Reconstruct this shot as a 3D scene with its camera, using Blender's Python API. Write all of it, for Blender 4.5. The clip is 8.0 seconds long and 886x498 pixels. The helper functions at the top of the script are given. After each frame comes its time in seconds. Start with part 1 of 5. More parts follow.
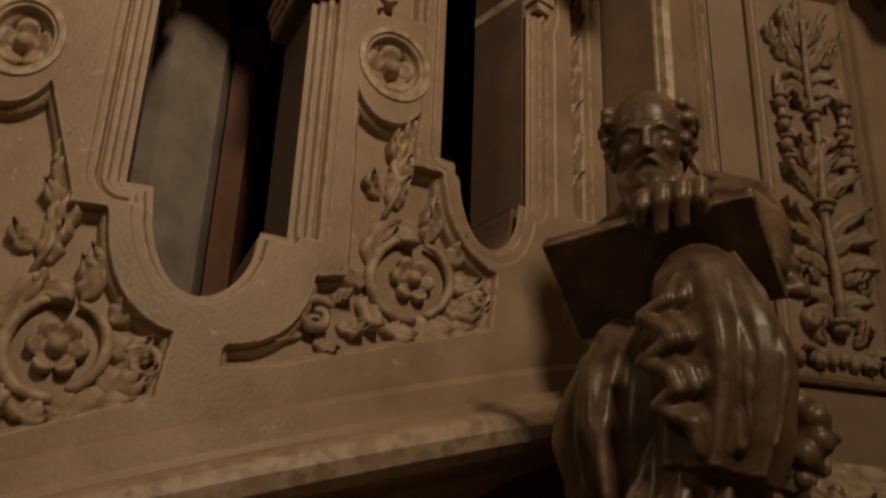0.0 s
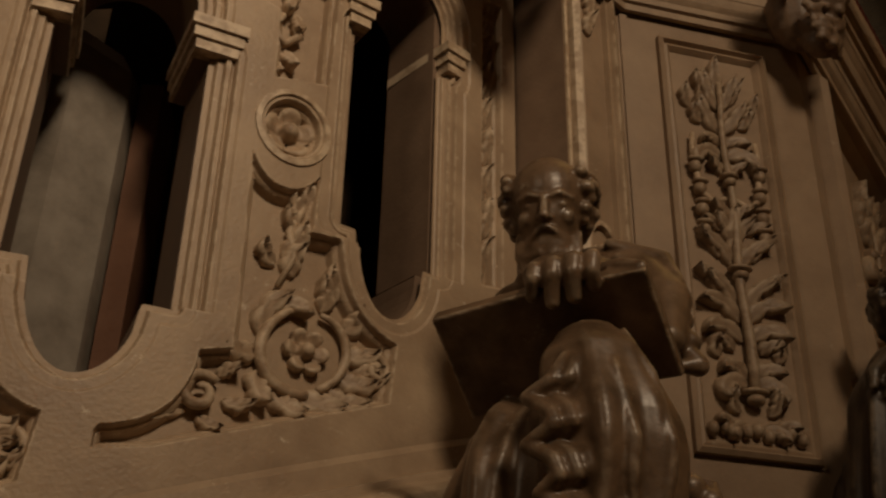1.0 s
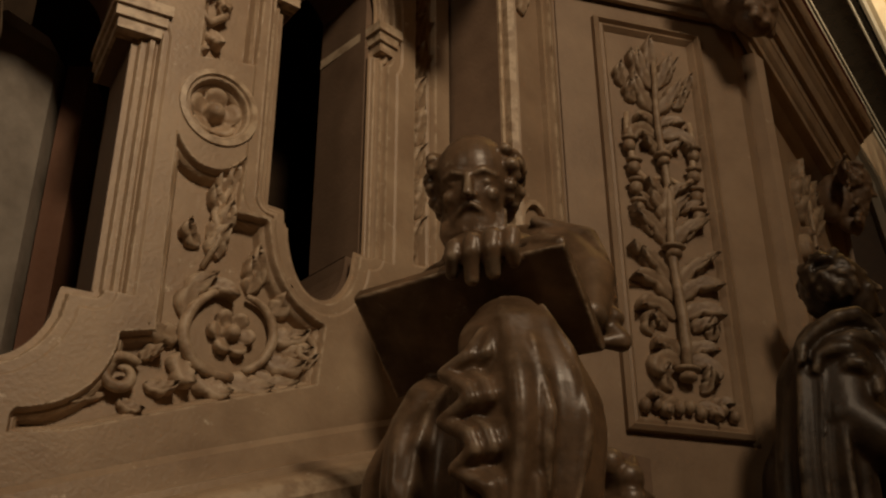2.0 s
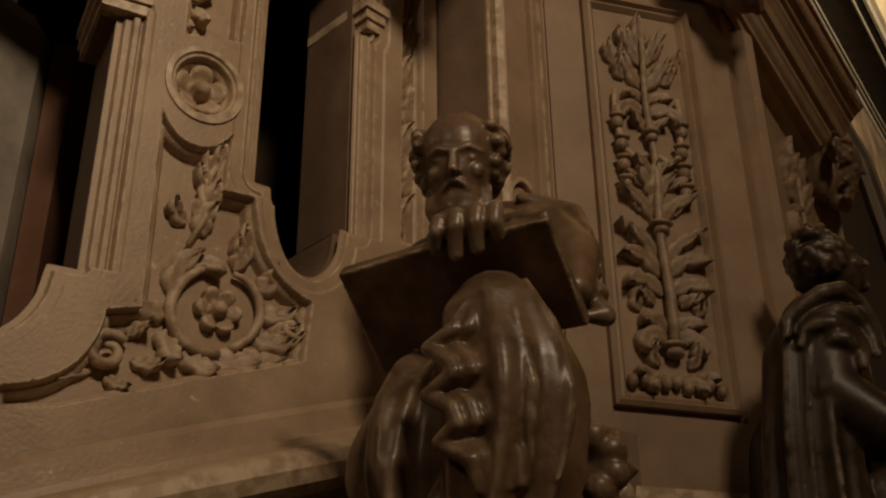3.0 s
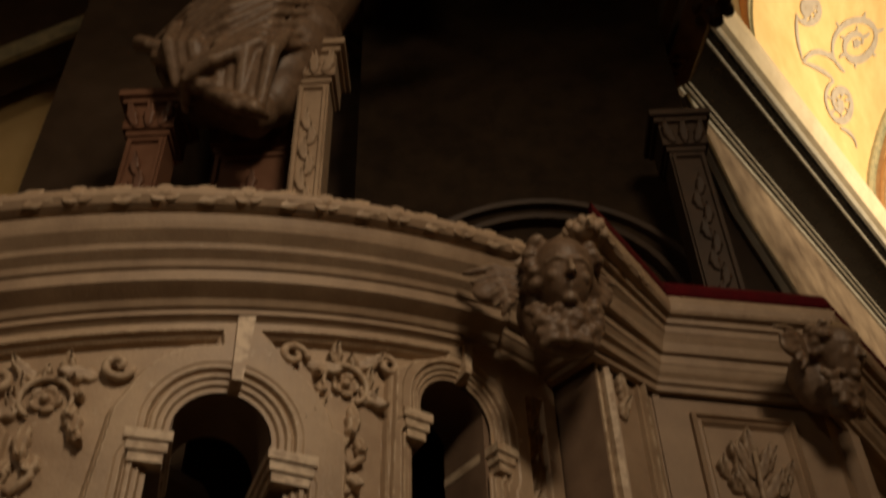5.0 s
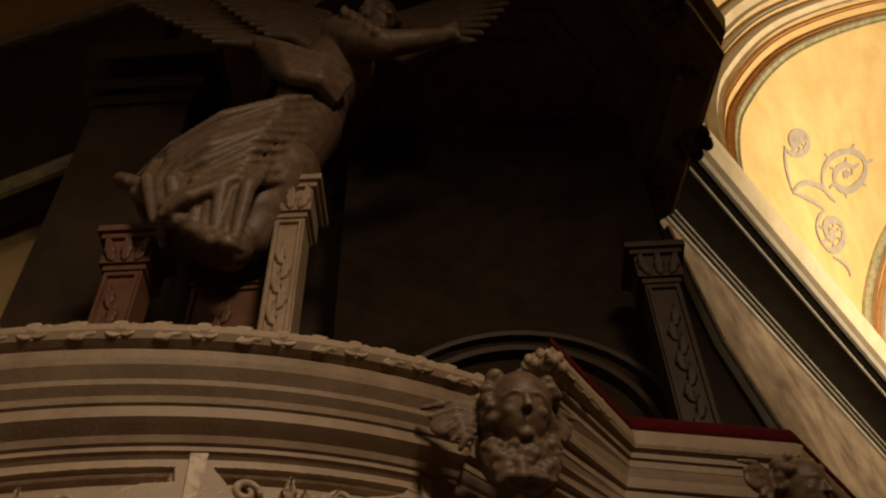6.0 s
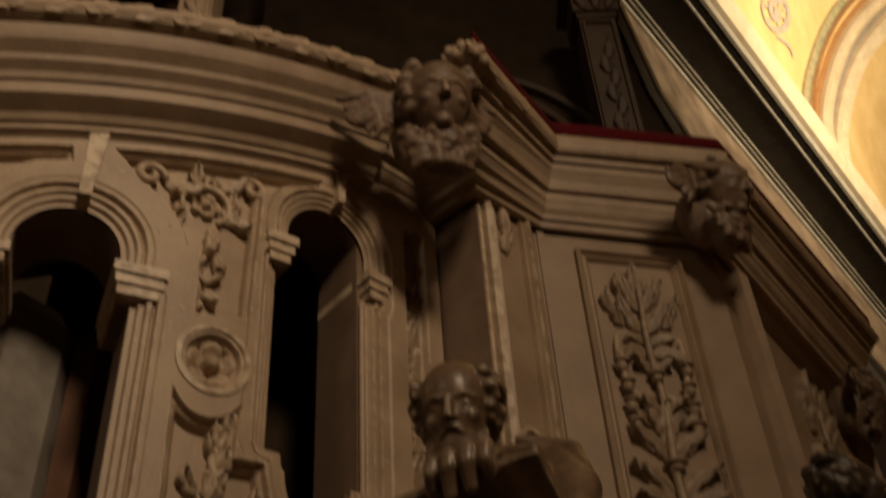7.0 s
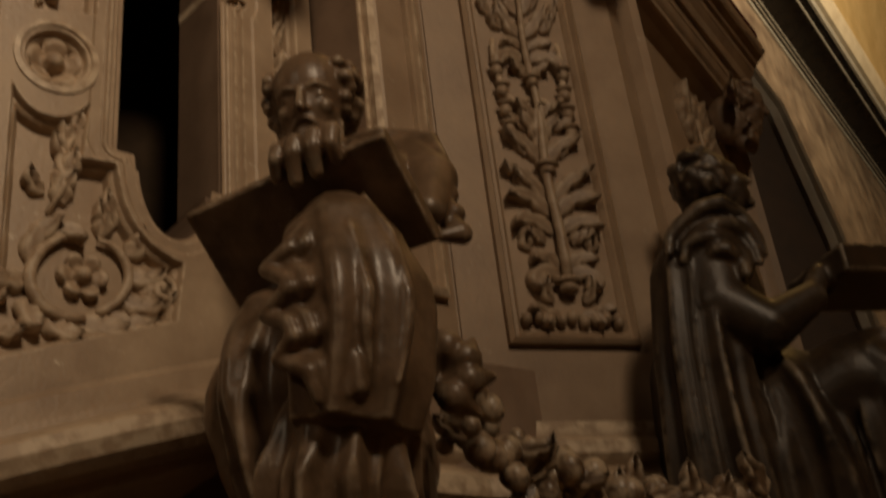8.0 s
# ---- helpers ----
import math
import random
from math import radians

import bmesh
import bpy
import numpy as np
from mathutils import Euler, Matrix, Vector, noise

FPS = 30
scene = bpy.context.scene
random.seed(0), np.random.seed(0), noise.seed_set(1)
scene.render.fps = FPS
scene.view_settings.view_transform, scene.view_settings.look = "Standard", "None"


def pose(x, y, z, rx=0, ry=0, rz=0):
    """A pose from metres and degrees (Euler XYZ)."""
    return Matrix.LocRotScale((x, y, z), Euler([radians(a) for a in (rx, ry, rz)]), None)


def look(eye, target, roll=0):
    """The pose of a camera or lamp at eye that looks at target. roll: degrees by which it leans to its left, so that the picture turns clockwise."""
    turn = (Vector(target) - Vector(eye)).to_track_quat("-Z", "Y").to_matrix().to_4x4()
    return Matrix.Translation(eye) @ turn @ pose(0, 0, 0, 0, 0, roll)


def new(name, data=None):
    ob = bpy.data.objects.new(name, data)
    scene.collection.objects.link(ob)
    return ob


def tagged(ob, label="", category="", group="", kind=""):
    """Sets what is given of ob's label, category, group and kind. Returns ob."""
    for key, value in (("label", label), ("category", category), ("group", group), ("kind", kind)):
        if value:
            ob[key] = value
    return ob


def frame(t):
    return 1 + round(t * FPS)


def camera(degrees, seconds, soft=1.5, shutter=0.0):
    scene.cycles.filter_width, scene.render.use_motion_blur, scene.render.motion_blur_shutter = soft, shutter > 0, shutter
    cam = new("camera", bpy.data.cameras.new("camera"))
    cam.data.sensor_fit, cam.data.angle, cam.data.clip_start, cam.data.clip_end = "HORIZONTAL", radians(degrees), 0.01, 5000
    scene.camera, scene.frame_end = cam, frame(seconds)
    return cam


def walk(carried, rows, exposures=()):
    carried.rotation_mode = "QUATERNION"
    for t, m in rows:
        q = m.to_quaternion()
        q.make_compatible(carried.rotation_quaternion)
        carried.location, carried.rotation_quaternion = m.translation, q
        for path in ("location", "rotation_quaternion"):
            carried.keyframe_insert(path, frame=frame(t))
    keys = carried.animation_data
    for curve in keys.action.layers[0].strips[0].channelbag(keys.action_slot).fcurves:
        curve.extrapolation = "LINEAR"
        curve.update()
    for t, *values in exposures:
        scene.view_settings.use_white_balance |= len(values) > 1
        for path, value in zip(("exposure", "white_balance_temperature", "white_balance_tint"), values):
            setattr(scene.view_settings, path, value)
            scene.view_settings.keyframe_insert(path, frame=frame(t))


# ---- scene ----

# ---------------------------------------------------------------- camera and walk
cam = camera(43.56, 8.0, soft=2.2, shutter=0.4)
ROWS = [
    (0.0, 0.645, -5.053, 1.517, 0.10, 26.31, -2.23),
    (0.2, 0.665, -5.030, 1.541, 0.33, 27.69, -2.64),
    (0.5, 0.699, -5.018, 1.564, 0.13, 28.54, -2.54),
    (1.0, 0.747, -5.016, 1.581, -2.20, 28.85, -1.32),
    (1.5, 0.785, -5.006, 1.579, -3.69, 28.73, -0.32),
    (3.0, 0.825, -5.006, 1.563, -4.54, 27.30, 0.64),
    (3.5, 0.782, -5.051, 1.561, -3.83, 30.59, 1.55),
    (4.0, 0.715, -5.122, 1.555, -2.28, 35.17, 1.41),
    (4.5, 0.700, -5.212, 1.573, -0.70, 40.35, 1.62),
    (5.0, 0.741, -5.274, 1.595, 0.86, 45.47, 1.96),
    (5.2, 0.759, -5.298, 1.599, 0.99, 47.95, 2.29),
    (6.3, 0.895, -5.276, 1.571, 1.17, 52.24, 1.87),
    (6.5, 0.910, -5.219, 1.537, 0.60, 50.18, 2.35),
    (7.0, 0.913, -5.026, 1.472, -2.09, 42.22, 4.16),
    (7.5, 0.980, -4.987, 1.443, -4.43, 35.66, 6.26),
    (8.0, 1.006, -4.930, 1.432, -5.81, 28.73, 6.86),
]
# roll leans the camera about its own axis, after yaw and pitch
walk(cam, [(t, pose(x, y, z, 0, 0, yaw) @ pose(0, 0, 0, 90 + pitch, 0, 0) @ pose(0, 0, 0, 0, 0, -roll)) for t, x, y, z, yaw, pitch, roll in ROWS],
     [(0.0, 0.0), (4.0, 0.0), (4.8, -0.3), (5.3, -0.42), (6.4, -0.42), (7.2, -0.1), (7.6, 0.0), (8.0, 0.0)])

# ---------------------------------------------------------------- light
world = bpy.data.worlds.new("world")
scene.world = world
world.use_nodes = True
world.node_tree.nodes["Background"].inputs["Color"].default_value = (1.0, 0.72, 0.46, 1)
world.node_tree.nodes["Background"].inputs["Strength"].default_value = 0.125


def area_lamp(name, eye, target, size, watts, colour, spread=180):
    data = bpy.data.lights.new(name, "AREA")
    data.shape, data.size, data.energy, data.color = "DISK", size, watts, colour
    data.spread = radians(spread)
    ob = new(name, data)
    ob.matrix_world = look(eye, target)
    return ob


WARM = (1.0, 0.75, 0.50)
area_lamp("nave_lamp", (2.5, -8.3, 5.9), (0.05, -3.4, 3.65), 1.1, 23, WARM, 58)
# unseen fill lamp, added so that the floor bounces light upward
area_lamp("floor_fill_lamp", (-2.8, -8.6, 5.6), (-0.2, -4.2, 1.6), 1.2, 26, WARM)
area_lamp("vault_lamp", (6.2, -1.2, 7.6), (5.6, 1.6, 11.0), 0.6, 400, (1.0, 0.80, 0.52))


# ---------------------------------------------------------------- materials
def stone(name, dark, light, rough=0.55, scale=9.0, grain=160.0, bump=0.12, fleck=0.0, spec=0.4, wear_glint=0.0):
    """Stone or plaster: two tones in clouds, fine grain relief, pale worn flecks, and convex edges paled by chipping
    and painted highlight.
    """
    m = bpy.data.materials.new(name)
    m.use_nodes = True
    n, l = m.node_tree.nodes, m.node_tree.links
    b = n["Principled BSDF"]
    tc = n.new("ShaderNodeTexCoord")
    n1 = n.new("ShaderNodeTexNoise")
    n1.inputs["Scale"].default_value, n1.inputs["Detail"].default_value, n1.inputs["Roughness"].default_value = scale, 6, 0.65
    n2 = n.new("ShaderNodeTexNoise")
    n2.inputs["Scale"].default_value, n2.inputs["Detail"].default_value = grain, 4
    ramp = n.new("ShaderNodeValToRGB")
    ramp.color_ramp.elements[0].position, ramp.color_ramp.elements[0].color = 0.32, (*dark, 1)
    ramp.color_ramp.elements[1].position, ramp.color_ramp.elements[1].color = 0.70, (*light, 1)
    l.new(tc.outputs["Object"], n1.inputs["Vector"])
    l.new(tc.outputs["Object"], n2.inputs["Vector"])
    l.new(n1.outputs["Fac"], ramp.inputs["Fac"])
    out = ramp.outputs["Color"]
    if fleck:
        n3 = n.new("ShaderNodeTexNoise")
        n3.inputs["Scale"].default_value, n3.inputs["Detail"].default_value, n3.inputs["Roughness"].default_value = 26, 8, 0.75
        r3 = n.new("ShaderNodeValToRGB")
        r3.color_ramp.elements[0].position, r3.color_ramp.elements[0].color = 0.62, (0, 0, 0, 1)
        r3.color_ramp.elements[1].position, r3.color_ramp.elements[1].color = 0.70, (fleck, fleck, fleck, 1)
        mix = n.new("ShaderNodeMix")
        mix.data_type = "RGBA"
        mix.inputs["B"].default_value = (0.75, 0.66, 0.52, 1)
        l.new(tc.outputs["Object"], n3.inputs["Vector"])
        l.new(n3.outputs["Fac"], r3.inputs["Fac"])
        l.new(r3.outputs["Color"], mix.inputs["Factor"])
        l.new(out, mix.inputs["A"])
        out = mix.outputs["Result"]
    # pale convex edges: chipped stone, plus highlights put into the colour
    if wear_glint:
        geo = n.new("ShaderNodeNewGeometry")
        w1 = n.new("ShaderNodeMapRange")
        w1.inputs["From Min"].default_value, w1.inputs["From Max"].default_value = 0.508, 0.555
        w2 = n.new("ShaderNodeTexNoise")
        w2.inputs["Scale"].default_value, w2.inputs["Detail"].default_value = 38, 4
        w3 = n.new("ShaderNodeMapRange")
        w3.inputs["From Min"].default_value, w3.inputs["From Max"].default_value, w3.inputs["To Max"].default_value = 0.40, 0.58, wear_glint
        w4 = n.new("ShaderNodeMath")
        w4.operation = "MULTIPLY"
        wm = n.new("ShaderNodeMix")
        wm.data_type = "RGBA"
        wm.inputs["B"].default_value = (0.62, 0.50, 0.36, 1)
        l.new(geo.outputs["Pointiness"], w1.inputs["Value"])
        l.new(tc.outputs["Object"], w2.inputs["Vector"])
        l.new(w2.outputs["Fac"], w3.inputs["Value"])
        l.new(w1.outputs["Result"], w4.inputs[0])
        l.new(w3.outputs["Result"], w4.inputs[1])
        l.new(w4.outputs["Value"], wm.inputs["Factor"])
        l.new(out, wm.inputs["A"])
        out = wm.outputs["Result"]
    l.new(out, b.inputs["Base Color"])
    mr = n.new("ShaderNodeMapRange")
    mr.inputs["To Min"].default_value, mr.inputs["To Max"].default_value = rough - 0.12, rough + 0.12
    l.new(n1.outputs["Fac"], mr.inputs["Value"])
    l.new(mr.outputs["Result"], b.inputs["Roughness"])
    b.inputs["Specular IOR Level"].default_value = spec
    bm_ = n.new("ShaderNodeBump")
    bm_.inputs["Strength"].default_value, bm_.inputs["Distance"].default_value = bump, 0.004
    l.new(n2.outputs["Fac"], bm_.inputs["Height"])
    l.new(bm_.outputs["Normal"], b.inputs["Normal"])
    return m


M_STONE = stone("tan_stone", (0.31, 0.220, 0.146), (0.47, 0.352, 0.238), 0.46, 7, 140, 0.25, fleck=0.75, wear_glint=0.95)
# tan stone darkened for the panels: their weaker light is in the colour
M_PANEL = stone("dimmed_tan_stone", (0.245, 0.168, 0.108), (0.350, 0.250, 0.164), 0.5, 7, 140, 0.2, fleck=0.25)
M_RELIEF = stone("carved_stone", (0.25, 0.170, 0.107), (0.46, 0.338, 0.226), 0.5, 22, 120, 0.3, fleck=0.6, wear_glint=0.6)
# carving on the panels, dimmed in colour with its ground
M_LEAF = stone("panel_carving", (0.185, 0.122, 0.074), (0.30, 0.212, 0.138), 0.5, 22, 120, 0.3, fleck=0.2, wear_glint=0.3)
M_CORNICE = stone("cornice_stone", (0.27, 0.190, 0.126), (0.40, 0.295, 0.198), 0.55, 12, 150, 0.2, fleck=0.25)
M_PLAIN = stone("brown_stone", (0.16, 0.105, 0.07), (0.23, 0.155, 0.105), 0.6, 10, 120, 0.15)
M_STATUE = stone("varnished_statue", (0.085, 0.053, 0.030), (0.225, 0.145, 0.088), 0.36, 16, 90, 0.12, fleck=0.3, spec=0.5, wear_glint=0.7)
# darker copy of the statue varnish: the shade there is put into the colour
M_STATUE_SHADE = stone("shaded_statue", (0.020, 0.013, 0.008), (0.060, 0.038, 0.022), 0.42, 16, 90, 0.12, spec=0.4, wear_glint=0.4)
M_CANOPY = stone("brown_wood", (0.15, 0.095, 0.058), (0.24, 0.155, 0.098), 0.55, 8, 60, 0.2)
M_CHERUB = stone("cherub_stone", (0.11, 0.068, 0.041), (0.20, 0.131, 0.082), 0.5, 30, 110, 0.3, wear_glint=0.3)
M_GREY = stone("grey_marble", (0.150, 0.128, 0.104), (0.285, 0.252, 0.212), 0.40, 9, 60, 0.12)
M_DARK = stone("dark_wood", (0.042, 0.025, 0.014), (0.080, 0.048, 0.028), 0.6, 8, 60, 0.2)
# near-black: deep shade inside the pulpit and niche put into the colour
M_SHADE = stone("shade_black", (0.022, 0.014, 0.008), (0.045, 0.029, 0.017), 0.8, 8, 60, 0.1, spec=0.1)
M_REDBROWN = stone("red_brown_wood", (0.11, 0.05, 0.028), (0.17, 0.085, 0.05), 0.45, 8, 60, 0.15)
M_BLACK = stone("black_marble", (0.010, 0.009, 0.008), (0.022, 0.019, 0.016), 0.28, 6, 60, 0.05)
M_WHITELINE = stone("pale_moulding", (0.30, 0.27, 0.22), (0.42, 0.38, 0.31), 0.45, 8, 60, 0.1)
M_VEIN = stone("veined_marble", (0.12, 0.08, 0.055), (0.36, 0.265, 0.18), 0.4, 3, 60, 0.05)
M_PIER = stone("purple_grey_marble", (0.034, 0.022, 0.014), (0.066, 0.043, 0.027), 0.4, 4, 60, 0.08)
M_YELLOW = stone("ochre_plaster", (0.62, 0.42, 0.17), (0.78, 0.56, 0.26), 0.8, 2.5, 50, 0.1)
M_CREAM = stone("cream_plaster", (0.55, 0.44, 0.29), (0.72, 0.60, 0.42), 0.8, 5, 50, 0.1)
M_PAINT = stone("grey_violet_paint", (0.36, 0.30, 0.24), (0.46, 0.40, 0.33), 0.8, 9, 50, 0.05)
M_GREENBAND = stone("green_gold_band", (0.22, 0.22, 0.14), (0.50, 0.42, 0.24), 0.7, 14, 50, 0.1)
M_RUST = stone("rust_paint", (0.40, 0.20, 0.08), (0.52, 0.30, 0.13), 0.7, 9, 50, 0.05)
M_FLOOR = stone("floor_marble", (0.30, 0.235, 0.17), (0.44, 0.355, 0.265), 0.35, 2, 40, 0.05)
M_VELVET = stone("red_velvet", (0.05, 0.002, 0.004), (0.09, 0.004, 0.007), 0.85, 30, 300, 0.2, spec=0.1)


# ---------------------------------------------------------------- building helpers
def part(name, bm, material, parent=None, label="", smooth=False):
    """Links a bmesh as one mesh object, under a thing or part if given."""
    me = bpy.data.meshes.new(name)
    bmesh.ops.recalc_face_normals(bm, faces=bm.faces)
    bm.to_mesh(me)
    bm.free()
    me.materials.append(material)
    if smooth:
        for f in me.polygons:
            f.use_smooth = True
    ob = new(name, me)
    if parent is not None:
        ob.parent = parent
    if label:
        ob["label"] = label
    return ob


def thing(name, label, category, at=(0, 0, 0), group="", kind=""):
    return tagged(new(name), label, category, group, kind)


R_DRUM, DRUM_X, DRUM_Y = 1.80, -0.350, -1.811    # radius and centre of the curved parapet


def on_drum(x, z, h):
    """A place on the curved parapet: along it, up, and out from its face."""
    a = x / R_DRUM
    return Vector((DRUM_X + (R_DRUM + h) * math.sin(a), DRUM_Y - (R_DRUM + h) * math.cos(a), z))


def on_plane(a, b):
    """The same for a flat face from plan point a to plan point b."""
    a, b = Vector((*a, 0)), Vector((*b, 0))
    u = (b - a).normalized()
    n = Vector((u.y, -u.x, 0))
    return lambda x, z, h: a + u * x + n * h + Vector((0, 0, z))


def prism(bm, poly, h0, h1, put, bevel=0.0):
    """A raised piece with the outline poly (x, z) between the heights h0 and h1; bevel shrinks its top."""
    cx = sum(p[0] for p in poly) / len(poly)
    cz = sum(p[1] for p in poly) / len(poly)

    def inset(p):
        d = math.hypot(p[0] - cx, p[1] - cz) or 1
        k = max(0.2, 1 - bevel / d)
        return cx + (p[0] - cx) * k, cz + (p[1] - cz) * k
    low = [bm.verts.new(put(x, z, h0)) for x, z in poly]
    top = [bm.verts.new(put(*inset(p), h1)) for p in poly]
    n = len(poly)
    for i in range(n):
        bm.faces.new((low[i], low[(i + 1) % n], top[(i + 1) % n], top[i]))
    bm.faces.new(top)
    bm.faces.new(low[::-1])


def strip(bm, path, profile, put, closed=False):
    """A moulding along path (x, z) whose cross-section is profile: rows of (sideways, height)."""
    n = len(path)
    rows = []
    for i, p in enumerate(path):
        a = path[(i - 1) % n] if closed or i else path[i]
        c = path[(i + 1) % n] if closed or i < n - 1 else path[i]
        d1 = Vector((p[0] - a[0], p[1] - a[1]))
        d2 = Vector((c[0] - p[0], c[1] - p[1]))
        d1 = d1.normalized() if d1.length > 1e-6 else d2.normalized()
        d2 = d2.normalized() if d2.length > 1e-6 else d1
        t = (d1 + d2)
        t = t.normalized() if t.length > 1e-4 else d1
        nrm = Vector((-t.y, t.x))
        k = 1 / max(0.45, nrm.dot(Vector((-d1.y, d1.x))))
        rows.append([bm.verts.new(put(p[0] + nrm.x * s * k, p[1] + nrm.y * s * k, h)) for s, h in profile])
    m = len(profile)
    for i in range(n if closed else n - 1):
        q, r = rows[i], rows[(i + 1) % n]
        for j in range(m - 1):
            bm.faces.new((q[j], q[j + 1], r[j + 1], r[j]))
    if not closed:
        bm.faces.new(rows[0])
        bm.faces.new(rows[-1][::-1])


def arc(cx, cz, r, a0, a1, n, rz=None):
    rz = r if rz is None else rz
    return [(cx + r * math.cos(radians(a0 + (a1 - a0) * i / n)), cz + rz * math.sin(radians(a0 + (a1 - a0) * i / n))) for i in range(n + 1)]


def tube(bm, pts, radii, put=None, sides=10, flat=1.0):
    """A tapered tube along points (x, z, h), mapped by put."""
    put = put or (lambda x, y, z: Vector((x, y, z)))
    pts = [Vector(p) for p in pts]
    rings = []
    for i, p in enumerate(pts):
        t = (pts[min(i + 1, len(pts) - 1)] - pts[max(i - 1, 0)])
        t = t.normalized() if t.length > 1e-7 else Vector((0, 0, 1))
        up = Vector((0, 0, 1)) if abs(t.z) < 0.9 else Vector((1, 0, 0))
        s = t.cross(up).normalized()
        u = s.cross(t)
        ring = []
        for k in range(sides):
            a = 2 * math.pi * k / sides
            q = p + s * math.cos(a) * radii[i] + u * math.sin(a) * radii[i] * flat
            ring.append(bm.verts.new(put(*q)))
        rings.append(ring)
    for a, b in zip(rings, rings[1:]):
        for k in range(sides):
            bm.faces.new((a[k], a[(k + 1) % sides], b[(k + 1) % sides], b[k]))
    bm.faces.new(rings[0][::-1])
    bm.faces.new(rings[-1])


def ball(bm, c, r, put=None, seg=10, rings=6, turn=None):
    """An ellipsoid of radii r (three) at c, mapped by put."""
    put = put or (lambda x, y, z: Vector((x, y, z)))
    c = Vector(c)
    turn = turn or Matrix.Identity(3)
    grid = []
    for i in range(1, rings):
        th = math.pi * i / rings
        grid.append([bm.verts.new(put(*(c + turn @ Vector((r[0] * math.sin(th) * math.cos(2 * math.pi * k / seg), r[1] * math.sin(th) * math.sin(2 * math.pi * k / seg), r[2] * math.cos(th)))))) for k in range(seg)])
    a = bm.verts.new(put(*(c + turn @ Vector((0, 0, r[2])))))
    b = bm.verts.new(put(*(c - turn @ Vector((0, 0, r[2])))))
    for k in range(seg):
        bm.faces.new((a, grid[0][k], grid[0][(k + 1) % seg]))
        bm.faces.new((b, grid[-1][(k + 1) % seg], grid[-1][k]))
    for q, s in zip(grid, grid[1:]):
        for k in range(seg):
            bm.faces.new((q[k], s[k], s[(k + 1) % seg], q[(k + 1) % seg]))


def leaf(bm, x, z, ang, length, width, put, lobes=3, curl=0.0, h=0.015, lift=0.026, base=0.0):
    """An acanthus leaf: a ridged blade with lobed edges that bends and lifts at its tip."""
    n = 4 * lobes + 2
    a = radians(ang)
    px, pz = x, z
    rows = []
    for i in range(n + 1):
        f = i / n
        w = width * (math.sin(math.pi * min(1, f * 0.94 + 0.06)) ** 0.7) * (0.60 + 0.40 * abs(math.sin(math.pi * lobes * f)) ** 0.8)
        if i == n:
            w = 0.0006
        dx, dz = math.cos(a), math.sin(a)
        hh = base + h * (0.6 + 0.4 * math.sin(math.pi * f)) + lift * f * f
        sx, sz = -dz, dx
        rows.append([bm.verts.new(put(px + sx * w * s, pz + sz * w * s, base + (hh - base) * k)) for s, k in ((-1, 0.0), (-0.94, 0.55), (-0.5, 1.05), (0, 0.55), (0.5, 1.05), (0.94, 0.55), (1, 0.0))])
        px += dx * length / n
        pz += dz * length / n
        a += radians(curl) / n
    for q, r in zip(rows, rows[1:]):
        for j in range(6):
            bm.faces.new((q[j], q[j + 1], r[j + 1], r[j]))
    bm.faces.new(rows[0])
    bm.faces.new(rows[-1][::-1])


def spiral(x, z, r0, r1, a0, turns, h, n=26):
    """Points of a scroll that winds in round (x, z)."""
    return [(x + (r0 + (r1 - r0) * i / n) * math.cos(radians(a0) + turns * 2 * math.pi * i / n), z + (r0 + (r1 - r0) * i / n) * math.sin(radians(a0) + turns * 2 * math.pi * i / n), h + 0.006 * i / n) for i in range(n + 1)]


def flower(bm, x, z, r, put, petals=5, h=0.02, turn=0.0):
    """A carved flower as one relief: cupped petals round a domed heart."""
    seg, rows = petals * 8, []
    for i, f in enumerate((1.0, 0.98, 0.88, 0.72, 0.55, 0.42, 0.34, 0.30, 0.24, 0.14)):
        row = []
        for k in range(seg):
            a = 2 * math.pi * k / seg + turn
            c = abs(math.cos(petals * (a - turn) / 2))
            edge = 0.70 + 0.30 * c ** 0.6
            if f > 0.36:
                g = (f - 0.36) / 0.64
                hh = (0.22 + 0.60 * g ** 1.4) * (0.25 + 0.75 * c ** 0.45) * (1.0 if i > 1 else 0.7) * (1 if i > 0 else 0)
                rr = r * (0.36 + g * (edge - 0.36) * 1.0)
            else:
                hh = 0.30 + 0.75 * math.sqrt(max(0, 1 - (f / 0.34) ** 2))
                rr = r * f
            row.append(bm.verts.new(put(x + rr * math.cos(a), z + rr * math.sin(a), h * 0.15 * (i > 0) + 0.62 * r * hh if i else 0.0)))
        rows.append(row)
    for q, s in zip(rows, rows[1:]):
        for k in range(seg):
            bm.faces.new((q[k], q[(k + 1) % seg], s[(k + 1) % seg], s[k]))
    bm.faces.new(rows[-1])
    bm.faces.new(rows[0][::-1])


def sculpt(name, bm, material, voxel, label, category, smooth=4, group=""):
    """One carved figure: the forms in bm fused into a single skin and softened."""
    ob = part(name, bm, material, None, smooth=True)
    r = ob.modifiers.new("fuse", "REMESH")
    r.mode, r.voxel_size, r.use_smooth_shade = "VOXEL", voxel, True
    s = ob.modifiers.new("soften", "SMOOTH")
    s.iterations, s.factor = smooth, 0.5
    return tagged(ob, label, category, group)


